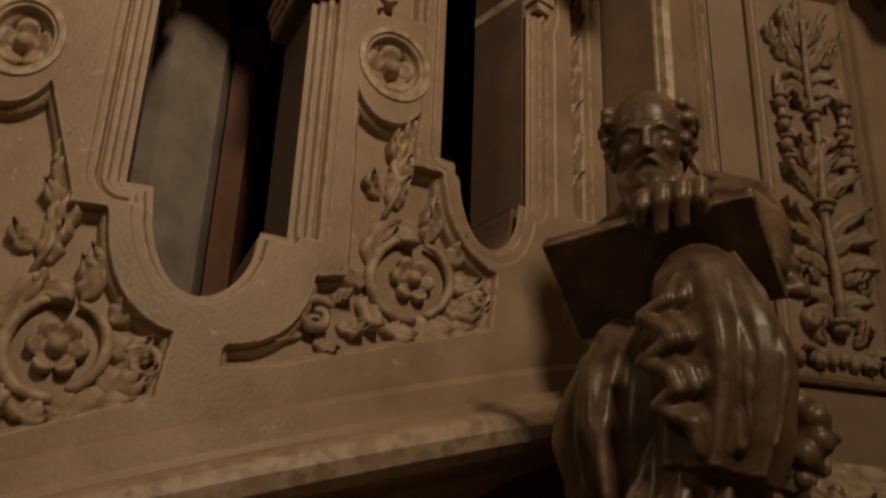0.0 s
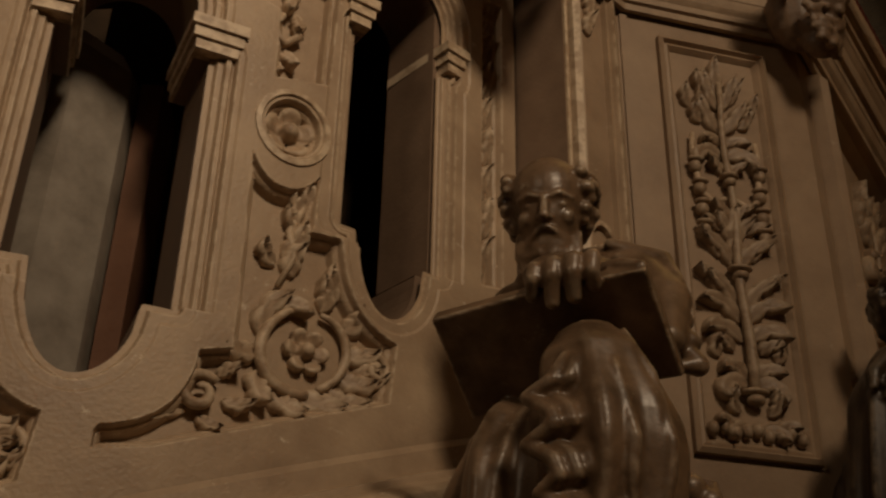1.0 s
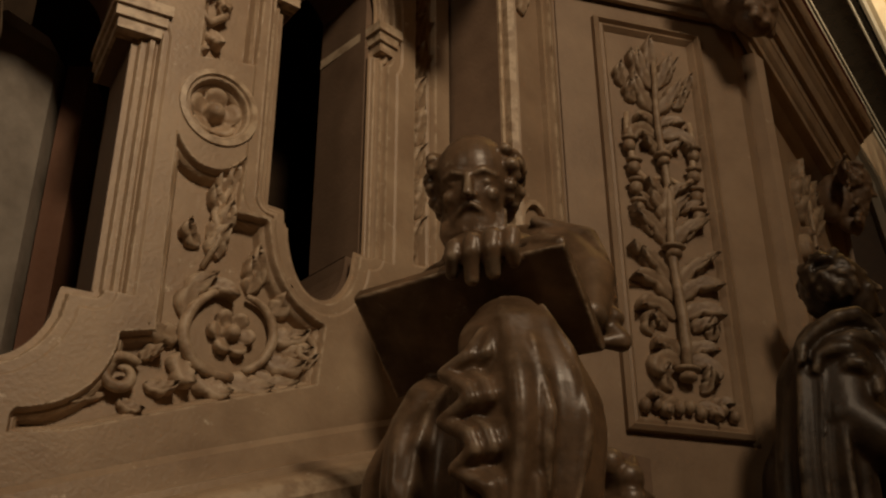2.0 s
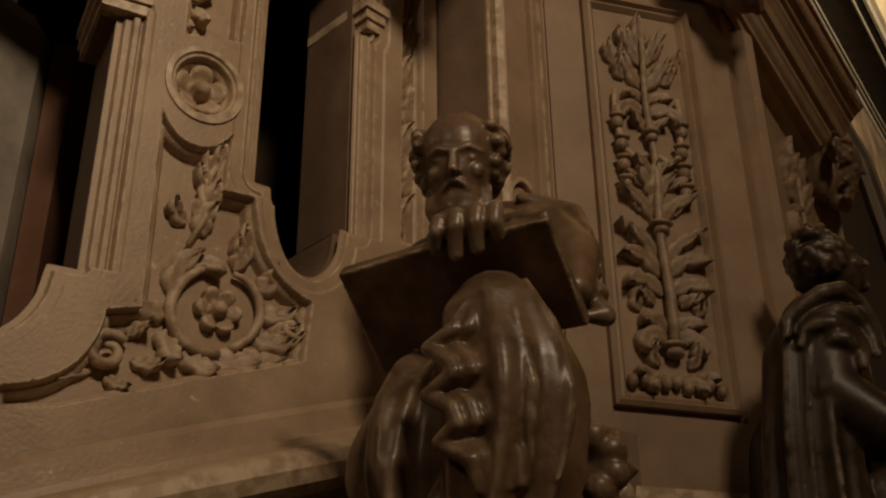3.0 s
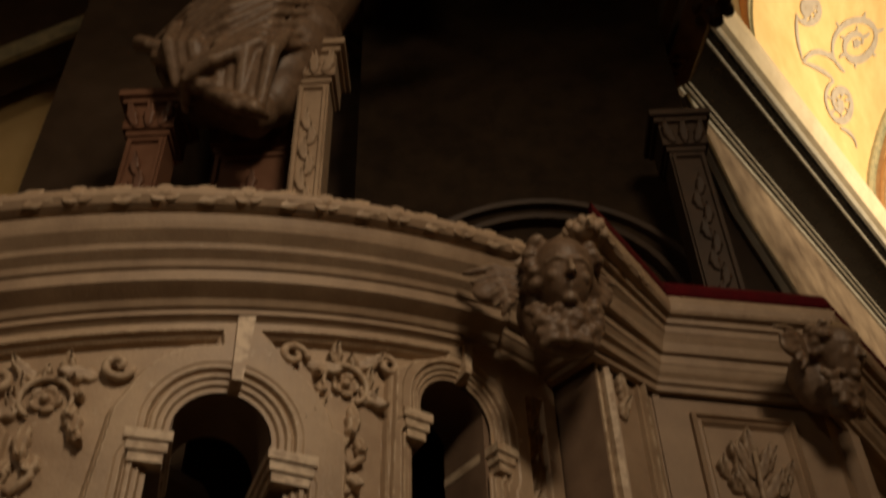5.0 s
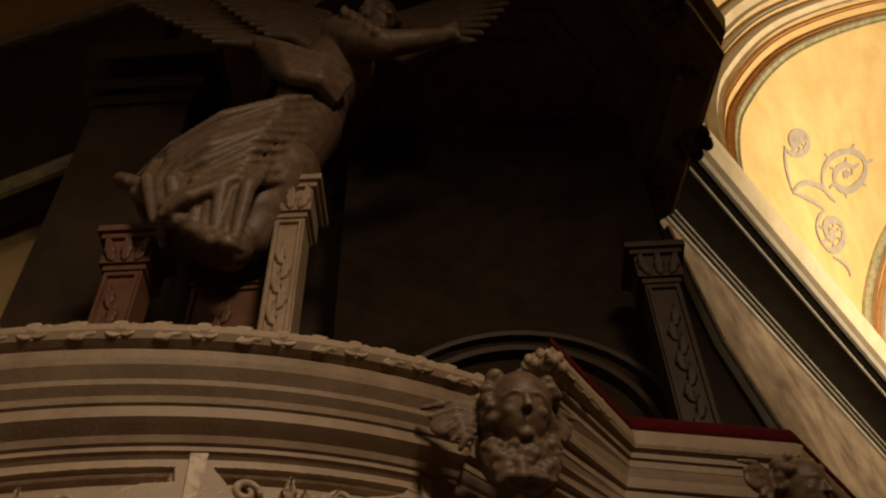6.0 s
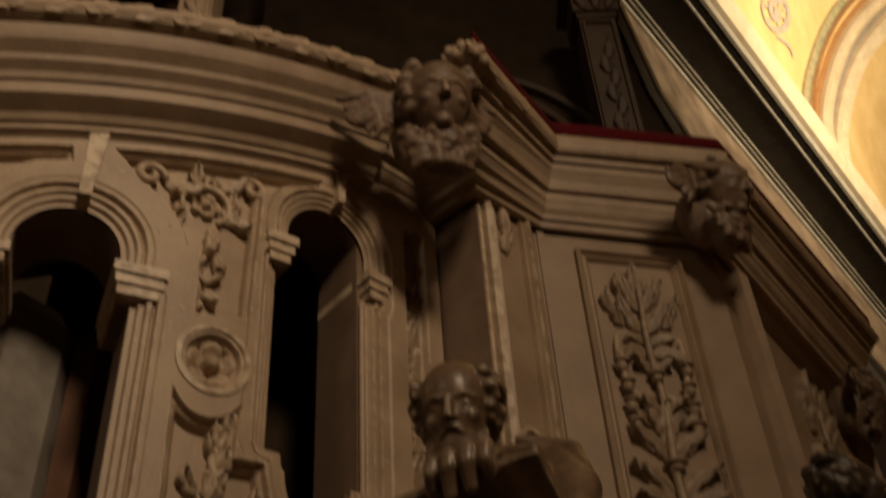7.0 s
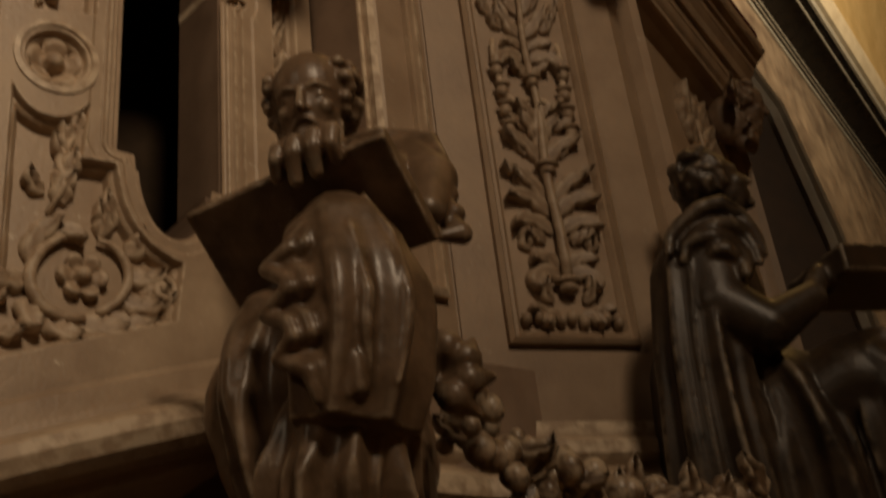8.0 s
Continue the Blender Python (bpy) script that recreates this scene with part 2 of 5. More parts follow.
# ---------------------------------------------------------------- the church round the pulpit
def box(bm, lo, hi):
    v = [bm.verts.new((x, y, z)) for x in (lo[0], hi[0]) for y in (lo[1], hi[1]) for z in (lo[2], hi[2])]
    for q in ((0, 1, 3, 2), (4, 6, 7, 5), (0, 4, 5, 1), (2, 3, 7, 6), (0, 2, 6, 4), (1, 5, 7, 3)):
        bm.faces.new([v[i] for i in q])


def structure(name, bm, material, label, category):
    return tagged(part(name, bm, material), label, category, kind="structure")


def plan_sweep(bm, path, profile):
    """A level moulding along plan points; profile rows are (out, z), out to the right of the path."""
    rows = []
    n = len(path)
    for i, p in enumerate(path):
        p = Vector(p)
        d1 = (p - Vector(path[i - 1])).normalized() if i else (Vector(path[1]) - p).normalized()
        d2 = (Vector(path[i + 1]) - p).normalized() if i < n - 1 else d1
        t = (d1 + d2).normalized()
        k = 1 / max(0.4, t.dot(d1))
        nr = Vector((t.y, -t.x))
        rows.append([bm.verts.new((p.x + nr.x * o * k, p.y + nr.y * o * k, z)) for o, z in profile])
    for q, r in zip(rows, rows[1:]):
        for j in range(len(profile)):
            jj = (j + 1) % len(profile)
            bm.faces.new((q[j], q[jj], r[jj], r[j]))
    bm.faces.new(rows[0])
    bm.faces.new(rows[-1][::-1])


DIR = Vector((0.61, 0.79)).normalized()          # the way the nave runs
OUT = Vector((DIR.y, -DIR.x))                    # from the nave wall into the nave
L0 = Vector((2.44, -0.40))                       # a point of the nave wall's face


def nave(s, o, z):
    p = L0 + DIR * s + OUT * o
    return Vector((p.x, p.y, z))


# floor is out of view; its pale tone serves to bounce light
bm = bmesh.new()
box(bm, (-14, -22, -0.2), (24, 16, 0.0))
structure("floor", bm, M_FLOOR, "unseen church floor, made pale to bounce light upward", "floor")
bm = bmesh.new()
box(bm, (-14, -22.3, 0), (24, -22, 20))
structure("wall_south", bm, M_YELLOW, "plain ochre plaster wall of the nave", "wall")
bm = bmesh.new()
box(bm, (-14.3, -22, 0), (-14, 16, 20))
structure("wall_west", bm, M_YELLOW, "plain ochre plaster wall of the nave", "wall")
bm = bmesh.new()
box(bm, (24, -22, 0), (24.3, 16, 20))
structure("wall_east", bm, M_YELLOW, "plain ochre plaster wall of the nave", "wall")
bm = bmesh.new()
box(bm, (-14, 16, 0), (24, 16.3, 20))
structure("wall_north", bm, M_YELLOW, "plain ochre plaster wall of the nave", "wall")
bm = bmesh.new()
box(bm, (-14, -22, 20), (24, 16, 20.3))
structure("ceiling", bm, M_YELLOW, "high plain ochre plaster ceiling", "ceiling")

# nave wall with its marble facing under the entablature
bm = bmesh.new()
plan_sweep(bm, [L0 + DIR * -1.3, L0 + DIR * 14], [(0, 0.0), (0, 8.0), (-0.5, 8.0), (-0.5, 0.0)])
structure("wall_nave", bm, M_VEIN, "tan veined marble facing of the nave wall", "wall")
ent = tagged(new("entablature"), "black marble entablature with pale mouldings along the nave", "entablature", kind="structure")
bm = bmesh.new()
plan_sweep(bm, [L0 + DIR * -1.6, L0 + DIR * 14], [(0.03, 8.0), (0.42, 8.0), (0.44, 8.12), (0.03, 8.2)])
part("frieze", bm, M_BLACK, ent)
for o0, o1, z0 in ((0.0, 0.022, 7.965), (0.05, 0.062, 7.985), (0.085, 0.093, 7.99), (0.36, 0.372, 7.985), (0.44, 0.465, 8.0)):
    bm = bmesh.new()
    plan_sweep(bm, [L0 + DIR * -1.6, L0 + DIR * 14], [(o0, z0), (o1, z0), (o1 + 0.01, z0 + 0.03), (o1 + 0.01, z0 + 0.1), (o0, z0 + 0.1)])
    part("moulding", bm, M_WHITELINE, ent, "pale grey moulding")
bm = bmesh.new()
plan_sweep(bm, [L0 + DIR * -1.6, L0 + DIR * 14], [(0.12, 8.17), (0.50, 8.20), (0.56, 8.30), (0.56, 8.46), (0.12, 8.46)])
part("cornice", bm, M_CREAM, ent, "cream plaster cornice")

# painted barrel vault that springs from the entablature
RV = 4.6


def vault(s, a, r=RV, o0=0.45, z0=8.4):
    """A place on the vault: along the nave, up its curve in degrees, at radius r."""
    return nave(s, o0 + RV - r * math.cos(radians(a)), z0 + r * math.sin(radians(a)))


bm = bmesh.new()
grid = [[bm.verts.new(vault(-2.5 + 17 * i / 34, 92 * j / 30)) for j in range(31)] for i in range(35)]
for i in range(34):
    for j in range(30):
        bm.faces.new((grid[i][j], grid[i][j + 1], grid[i + 1][j + 1], grid[i + 1][j]))
tagged(part("vault", bm, M_YELLOW, smooth=True), "ochre painted barrel vault lit by warm lamps", "vault", kind="structure")
def vault_band(path, w, lift, mat, lab):
    """A moulded band that rises along the vault; path rows are (along the nave, degrees up the curve)."""
    bm = bmesh.new()
    pts = []
    n = len(path) - 1
    for i in range(41):
        u = n * i / 40
        k = min(int(u), n - 1)
        f = u - k
        p0, p1, p2, p3 = (Vector(path[min(max(q, 0), n)]) for q in (k - 1, k, k + 1, k + 2))
        pts.append(0.5 * (2 * p1 + (p2 - p0) * f + (2 * p0 - 5 * p1 + 4 * p2 - p3) * f * f + (3 * p1 - p0 - 3 * p2 + p3) * f ** 3))
    rows = [[bm.verts.new(vault(p.x + w * (g - 0.5), p.y, RV - d)) for g, d in ((0, 0.0), (0.03, 0.6 * lift), (0.2, lift), (0.32, 0.6 * lift), (0.68, 0.6 * lift), (0.8, lift), (0.97, 0.6 * lift), (1, 0.0))] for p in pts]
    for q, r in zip(rows, rows[1:]):
        for k in range(7):
            bm.faces.new((q[k], q[k + 1], r[k + 1], r[k]))
    tagged(part("vault_rib", bm, mat), lab, "vault rib", kind="structure")


ARCH_W = [(0.38, 0.0), (0.51, 12.1), (0.68, 18.9), (1.04, 29.7), (1.49, 39.1), (2.14, 50.0), (3.0, 62.0)]
ARCH_E = [(2.50, 0.0), (2.62, 5.1), (2.96, 14.9), (3.36, 27.8), (3.95, 42.0), (4.8, 58.0)]
shift = lambda rows, d: [(a + d, b) for a, b in rows]
for rows, sgn in ((ARCH_W, -1), (ARCH_E, 1)):
    for d, w, lift, mat, lab in ((0.0, 0.11, 0.05, M_GREENBAND, "green and gold painted band"), (0.085, 0.035, 0.06, M_RUST, "rust red beaded line beside the band"), (0.22, 0.05, 0.05, M_RUST, "rust red painted line of the vault"), (0.36, 0.16, 0.10, M_CREAM, "cream plaster vault rib"), (0.52, 0.05, 0.06, M_PAINT, "grey violet painted line of the vault"), (0.70, 0.22, 0.10, M_CREAM, "cream plaster vault rib")):
        vault_band(shift(rows, sgn * d), w, lift, mat, lab)


def vault_curve(pts, rad):
    bm = bmesh.new()
    prev = None
    for i, (s, a) in enumerate(pts):
        s2, a2 = pts[min(i + 1, len(pts) - 1)]
        s1, a1 = pts[max(i - 1, 0)]
        d = Vector((s2 - s1, (a2 - a1) * RV * math.pi / 180))
        d = d.normalized() if d.length > 1e-6 else Vector((1, 0))
        w = rad * (0.35 + 0.65 * math.sin(math.pi * (i + 0.5) / len(pts)))
        cur = [bm.verts.new(vault(s - d.y * w * k, a + d.x * w * k * 180 / math.pi / RV, RV - 0.012)) for k in (-1, 1)]
        if prev:
            bm.faces.new((prev[0], prev[1], cur[1], cur[0]))
        prev = cur
    return bm


# rinceaux painted on the lunette: two leafy scrolls that spring from one stem
def lunette(u, v):
    """A place in the painted field, in scroll widths sideways and upwards, skewed to fit the camera's view."""
    return 2.44 + 0.86 * u - 0.04 * v, 26.9 + 9.1 * u + 8.7 * v


def painted(pts, rad):
    tagged(part("painted_scroll", vault_curve([lunette(u, v) for u, v in pts], rad), M_PAINT), "grey violet leafy scroll painted on the ochre vault", "painted scroll", "painted scrolls", kind="structure")


for cu, cv, r0, a0, turns in ((0.0, 0.0, 0.52, 250, -1.7), (-0.28, -1.02, 0.40, 110, 1.6), (-1.0, 0.55, 0.26, 200, 1.2)):
    body = [(cu + x, cv + z) for x, z, _ in spiral(0, 0, r0, 0.10, a0, turns, 0, 44)]
    painted(body, 0.040)
    for k in range(3, 40, 4):
        (x, z), (x2, z2) = body[k], body[k + 1]
        t = math.atan2(z2 - z, x2 - x)
        for sg in ((1,) if k % 8 else (-1, 1)):
            painted([(x + 0.040 * i * math.cos(t + sg * (0.1 + 0.25 * i)), z + 0.040 * i * math.sin(t + sg * (0.1 + 0.25 * i))) for i in range(5)], 0.018)
    for k in range(5):
        t = 1.257 * k
        painted([(cu + 0.025 * i * math.cos(t + 0.1 * i), cv + 0.025 * i * math.sin(t + 0.1 * i)) for i in range(4)], 0.026)
for p0, p1, p2 in (((-1.10, -0.35), (-0.75, 0.10), (-0.18, -0.49)), ((-1.10, -0.35), (-0.60, -0.45), (-0.42, -0.64)), ((-0.35, -1.45), (0.05, -1.55), (0.02, -1.80)), ((-1.10, -0.35), (-1.25, 0.1), (-1.22, 0.45))):
    painted([((1 - f) ** 2 * p0[0] + 2 * f * (1 - f) * p1[0] + f * f * p2[0], (1 - f) ** 2 * p0[1] + 2 * f * (1 - f) * p1[1] + f * f * p2[1]) for f in [i / 16 for i in range(17)]], 0.028)

# the pier behind the pulpit
# slanted outline, fitted to the camera's view at this depth
PIER_EDGE = [(2.60, 0.0), (2.59, 2.6), (2.56, 3.05), (2.50, 3.54), (2.34, 4.0), (2.10, 4.65), (1.99, 5.15), (1.90, 6.0)]
# pier face covers a shaded return; the shade is in its dark colour
bm = bmesh.new()
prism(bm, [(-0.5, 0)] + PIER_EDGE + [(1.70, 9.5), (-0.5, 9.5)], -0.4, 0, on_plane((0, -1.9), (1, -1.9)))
structure("wall_pier", bm, M_DARK, "pier face behind the pulpit, shade put into its colour", "wall")
bm = bmesh.new()
strip(bm, PIER_EDGE, [(-0.03, 0), (-0.03, 0.03), (-0.012, 0.04), (-0.006, 0.02), (0.006, 0.02), (0.012, 0.04), (0.03, 0.03), (0.03, 0)], on_plane((0, -1.9), (1, -1.9)))
structure("trim_pier", bm, M_WHITELINE, "pale grey moulding on the edge of the pier", "moulding")
bm = bmesh.new()
box(bm, (-0.87, -2.6, 0), (-0.40, -1.9, 6.3))
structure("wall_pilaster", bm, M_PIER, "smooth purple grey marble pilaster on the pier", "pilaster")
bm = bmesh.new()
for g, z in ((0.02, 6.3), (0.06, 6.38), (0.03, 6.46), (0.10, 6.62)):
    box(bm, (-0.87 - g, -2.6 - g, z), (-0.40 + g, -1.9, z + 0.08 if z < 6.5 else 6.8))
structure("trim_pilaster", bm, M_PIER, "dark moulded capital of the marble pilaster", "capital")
bm = bmesh.new()
box(bm, (-4.5, -1.8, 0), (-0.87, -1.5, 12))
structure("wall_aisle", bm, M_YELLOW, "ochre plaster wall beside the pier", "wall")
bm = bmesh.new()
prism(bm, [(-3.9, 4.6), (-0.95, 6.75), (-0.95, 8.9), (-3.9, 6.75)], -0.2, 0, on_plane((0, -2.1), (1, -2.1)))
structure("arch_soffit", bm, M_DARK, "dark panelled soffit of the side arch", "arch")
for dz in (0.0, 2.05):
    bm = bmesh.new()
    strip(bm, [(-3.9, 4.6 + dz), (-0.95, 6.75 + dz)], [(-0.06, 0), (-0.06, 0.03), (0.06, 0.03), (0.06, 0)], on_plane((0, -2.1), (1, -2.1)))
    structure("trim_soffit", bm, M_GREENBAND, "green and gold painted border of the arch", "border")

# ---------------------------------------------------------------- the pulpit
pulpit = tagged(new("pulpit"), "carved tan stone pulpit with pierced curved parapet", "pulpit")
# the parapet climbs towards the pulpit: each opening stands higher than the one before it
A0 = dict(x0=-0.084, x1=0.140, ax=0.027, ar=0.072, zs=2.765, u0=-0.048, u1=0.102, zl=2.235, zr=2.200, zu=2.060, o0=-0.128, o1=0.182, iz=2.680)
A1 = dict(x0=0.501, x1=0.760, ax=0.628, ar=0.088, zs=2.893, u0=0.543, u1=0.714, zl=2.356, zr=2.307, zu=2.180, o0=0.450, o1=0.817, iz=2.798)
A2 = dict(x0=1.032, x1=1.233, ax=1.150, ar=0.083, zs=3.098, u0=1.064, u1=1.205, zl=2.552, zr=2.514, zu=2.396, o0=0.997, o1=1.296, iz=2.985)
BASE_Z = lambda x: 2.169 - 0.365 * (1.111 - x)   # lower rim of the carved fields
TOP_Z = lambda x: 3.190 + 0.225 * (x - 0.639)    # where the cornice begins
X_LEFT, X_RIGHT = -0.475, 1.445


def opening_low(a, x):
    if x < a["u0"]:
        return a["zl"]
    if x > a["u1"]:
        return a["zr"]
    f = (x - a["u0"]) / (a["u1"] - a["u0"])
    c = 2 * f - 1
    rim = a["zl"] * (1 - f) + a["zr"] * f
    return a["zu"] + (rim - a["zu"]) * (1 - math.sqrt(max(0, 1 - c * c))) * 1.0


def opening_top(a, x):
    d = (x - a["ax"]) / (a["ar"] + 0.012)
    if abs(d) >= 1:
        return a["iz"]
    return a["zs"] + (a["ar"] + 0.02) * math.sqrt(1 - d * d)


def wall_columns():
    """Edges of narrow upright strips, closer together round the openings."""
    xs = {round(X_LEFT + 0.05 * i, 4) for i in range(int((X_RIGHT - X_LEFT) / 0.05) + 1)} | {X_RIGHT}
    for a in (A0, A1, A2):
        for k in range(41):
            xs.add(round(a["x0"] + (a["x1"] - a["x0"]) * k / 40, 4))
        xs |= {a["u0"], a["u1"]}
    return sorted(xs)


bm = bmesh.new()
xs = wall_columns()
THICK = 0.15
for xa, xb in zip(xs, xs[1:]):
    if xb - xa < 1e-5:
        continue
    mid = (xa + xb) / 2
    hole = next((a for a in (A0, A1, A2) if a["x0"] <= mid <= a["x1"]), None)
    spans = []
    e = 1e-5
    if hole:
        spans.append(((BASE_Z(xa) - 0.06, opening_low(hole, xa + e)), (BASE_Z(xb) - 0.06, opening_low(hole, xb - e))))
        spans.append(((opening_top(hole, xa + e), TOP_Z(xa) + 0.04), (opening_top(hole, xb - e), TOP_Z(xb) + 0.04)))
    else:
        spans.append(((BASE_Z(xa) - 0.06, TOP_Z(xa) + 0.04), (BASE_Z(xb) - 0.06, TOP_Z(xb) + 0.04)))
    for (la, ta), (lb, tb) in spans:
        f = [bm.verts.new(on_drum(x, z, -0.002)) for x, z in ((xa, la), (xb, lb), (xb, tb), (xa, ta))]
        g = [bm.verts.new(on_drum(x, z, -THICK)) for x, z in ((xa, la), (xb, lb), (xb, tb), (xa, ta))]
        bm.faces.new(f)
        bm.faces.new(g[::-1])
        bm.faces.new((f[3], f[2], g[2], g[3]))
        bm.faces.new((f[1], f[0], g[0], g[1]))
        if hole and abs(xa - hole["x0"]) < 1e-4 or hole is None or abs(ta - tb) > 0.02 or abs(la - lb) > 0.02 or (hole and abs(xb - hole["x1"]) < 1e-4):
            bm.faces.new((f[0], f[3], g[3], g[0]))
            bm.faces.new((f[2], f[1], g[1], g[2]))
bmesh.ops.remove_doubles(bm, verts=bm.verts, dist=1e-4)
# reveals turn from the light; that shade is put into the brown
part("drum_core", bm, M_PLAIN, pulpit, "stone core seen in the reveals, browned for their shade")


# the carved facing: one skin whose fields are sunk and whose openings are edged with steps
def ellipse(x, z, rx, rz, n=36):
    return arc(x, z, rx, 0, 360, n, rz)[:-1]


def curve(p0, p1, bend, n=10):
    """A hollow curve from p0 to p1."""
    c = ((p0[0] * (1 - bend) + p1[0] * bend), (p0[1] * bend + p1[1] * (1 - bend)))
    return [((1 - t) ** 2 * p0[0] + 2 * t * (1 - t) * c[0] + t * t * p1[0], (1 - t) ** 2 * p0[1] + 2 * t * (1 - t) * c[1] + t * t * p1[1]) for t in [i / n for i in range(n + 1)]]


MED = ((0.916, 2.694, 0.056, 0.062), (0.309, 2.576, 0.051, 0.063))


def lower_field(cx, cz, rx, rz, right, flank, low, left):
    """Outline of a sunk field below a medallion: hollow top, notched shoulders, curved flanks."""
    top = [(cx + (rx + 0.022) * math.cos(radians(a)), cz + (rz + 0.062) * math.sin(radians(a)) + 0.10 * rx * math.cos(radians(a))) for a in range(212, 330, 10)]
    return top + right[:3] + curve(right[3], right[4], 0.12) + flank + low + curve(left[0], left[1], 0.85) + left[2:]


FIELDS = [
    lower_field(*MED[0], [(0.970, 2.517), (0.967, 2.502), (1.021, 2.507), (1.026, 2.502), (1.145, 2.346)], [(1.145, 2.342), (1.134, 2.236)], [(0.893, 2.140), (0.756, 2.087), (0.676, 2.071), (0.676, 2.097)], [(0.681, 2.107), (0.804, 2.226), (0.805, 2.247), (0.857, 2.262)]),
    lower_field(*MED[1], [(0.430, 2.310), (0.428, 2.296), (0.481, 2.298), (0.486, 2.288), (0.603, 2.113)], [(0.603, 2.109), (0.591, 2.011)], [(0.354, 1.912), (0.212, 1.865), (0.128, 1.853), (0.128, 1.877)], [(0.133, 1.886), (0.262, 1.988), (0.263, 2.008), (0.317, 2.023)]),
    [(0.676, 3.160), (1.124, 3.262), (1.112, 3.236), (1.043, 3.205), (0.985, 3.155), (0.978, 2.812), (0.873, 2.788), (0.870, 2.940)] + arc(0.640, 2.905, 0.206, 12, 62, 8) + [(0.705, 3.130)],
    [(0.079, 3.026), (0.601, 3.143), (0.606, 3.105)] + arc(0.640, 2.905, 0.206, 118, 165, 8) + [(0.422, 2.915), (0.405, 2.677), (0.229, 2.640), (0.225, 2.850), (0.125, 2.975)],
    [(1.340, 3.235), (1.402, 3.250), (1.402, 2.545), (1.340, 2.530)],
    ellipse(MED[0][0], MED[0][1], MED[0][2] - 0.004, MED[0][3] - 0.004), ellipse(MED[1][0], MED[1][1], MED[1][2] - 0.004, MED[1][3] - 0.004),
]


def opening_outline(a):
    n = 24
    low = [(a["u0"] + (a["u1"] - a["u0"]) * i / n, opening_low(a, a["u0"] + (a["u1"] - a["u0"]) * i / n)) for i in range(n + 1)]
    top = arc(a["ax"], a["zs"], a["ar"] + 0.012, 0, 180, 20, a["ar"] + 0.02)
    return [(a["x0"], a["iz"]), (a["x0"], a["zl"])] + low + [(a["x1"], a["zr"]), (a["x1"], a["iz"]), (a["ax"] + a["ar"] + 0.012, a["iz"])] + top + [(a["ax"] - a["ar"] - 0.012, a["iz"])]


def near_outline(X, Z, poly):
    """For every grid place: its distance to the outline, and whether it lies inside."""
    d = np.full(X.shape, 9.0)
    inside = np.zeros(X.shape, bool)
    for (x0, z0), (x1, z1) in zip(poly, poly[1:] + poly[:1]):
        ex, ez = x1 - x0, z1 - z0
        t = np.clip(((X - x0) * ex + (Z - z0) * ez) / (ex * ex + ez * ez + 1e-12), 0, 1)
        d = np.minimum(d, np.hypot(X - x0 - t * ex, Z - z0 - t * ez))
        if abs(ez) > 1e-9:
            inside ^= ((z0 > Z) != (z1 > Z)) & (X < ex * (Z - z0) / ez + x0)
    return d, inside


def facing_heights(X, Z):
    ramp = lambda d, a, b: np.clip((d - a) / (b - a), 0, 1)
    H = np.full(X.shape, 0.034)
    hole = np.zeros(X.shape, bool)
    for a in (A0, A1, A2):
        d, ins = near_outline(X, Z, opening_outline(a))
        hole |= ins
        k = 0.78 if a is A2 else 1.0
        upper = Z > (a["zl"] + a["zr"]) / 2 - 0.02
        step = 0.008 + 0.008 * ramp(d, 0.010 * k, 0.014 * k) + 0.008 * ramp(d, 0.024 * k, 0.028 * k) - 0.005 * ramp(d, 0.036 * k, 0.039 * k) + 0.012 * ramp(d, 0.042 * k, 0.046 * k) + 0.003 * ramp(d, 0.056, 0.06)
        sill = 0.020 + 0.012 * ramp(d, 0.010 * k, 0.014 * k) + 0.002 * ramp(d, 0.03, 0.034)
        near = d < 0.064
        H = np.where(near, np.minimum(H, np.where(upper, step, sill)), H)
    for poly in FIELDS:
        d, ins = near_outline(X, Z, poly)
        sunk = 0.034 - 0.014 * ramp(d, 0.0, 0.004) - 0.004 * ramp(d, 0.007, 0.010) - 0.016 * ramp(d, 0.011, 0.016)
        H = np.where(ins, np.minimum(H, sunk), H)
    return H, hole


STEP = 0.0023
gx = np.arange(0.02, X_RIGHT + 0.001, STEP)
gz = np.arange(1.70, 3.42, STEP)
GX, GZ = np.meshgrid(gx, gz, indexing="ij")
HH, HOLE = facing_heights(GX, GZ)
base = BASE_Z(GX) - 0.05
# draw the grid's rim onto the true outline of each opening
rim_at = np.zeros(HOLE.shape, bool)
for dx in (-1, 0, 1):
    for dz in (-1, 0, 1):
        rim_at |= np.roll(np.roll(HOLE, dx, 0), dz, 1)
rim_at &= ~HOLE
ri, rj = np.nonzero(rim_at)
best = np.full(len(ri), 9.0)
bx, bz = GX[ri, rj].copy(), GZ[ri, rj].copy()
for a in (A0, A1, A2):
    poly = opening_outline(a)
    for (x0, z0), (x1, z1) in zip(poly, poly[1:] + poly[:1]):
        ex, ez = x1 - x0, z1 - z0
        t = np.clip(((GX[ri, rj] - x0) * ex + (GZ[ri, rj] - z0) * ez) / (ex * ex + ez * ez + 1e-12), 0, 1)
        d = np.hypot(GX[ri, rj] - x0 - t * ex, GZ[ri, rj] - z0 - t * ez)
        hit = d < best
        best[hit], bx[hit], bz[hit] = d[hit], (x0 + t * ex)[hit], (z0 + t * ez)[hit]
near_rim = best < 2 * STEP
GX[ri[near_rim], rj[near_rim]], GZ[ri[near_rim], rj[near_rim]] = bx[near_rim], bz[near_rim]
ang = GX / R_DRUM
VX, VY = DRUM_X + (R_DRUM + HH) * np.sin(ang), DRUM_Y - (R_DRUM + HH) * np.cos(ang)
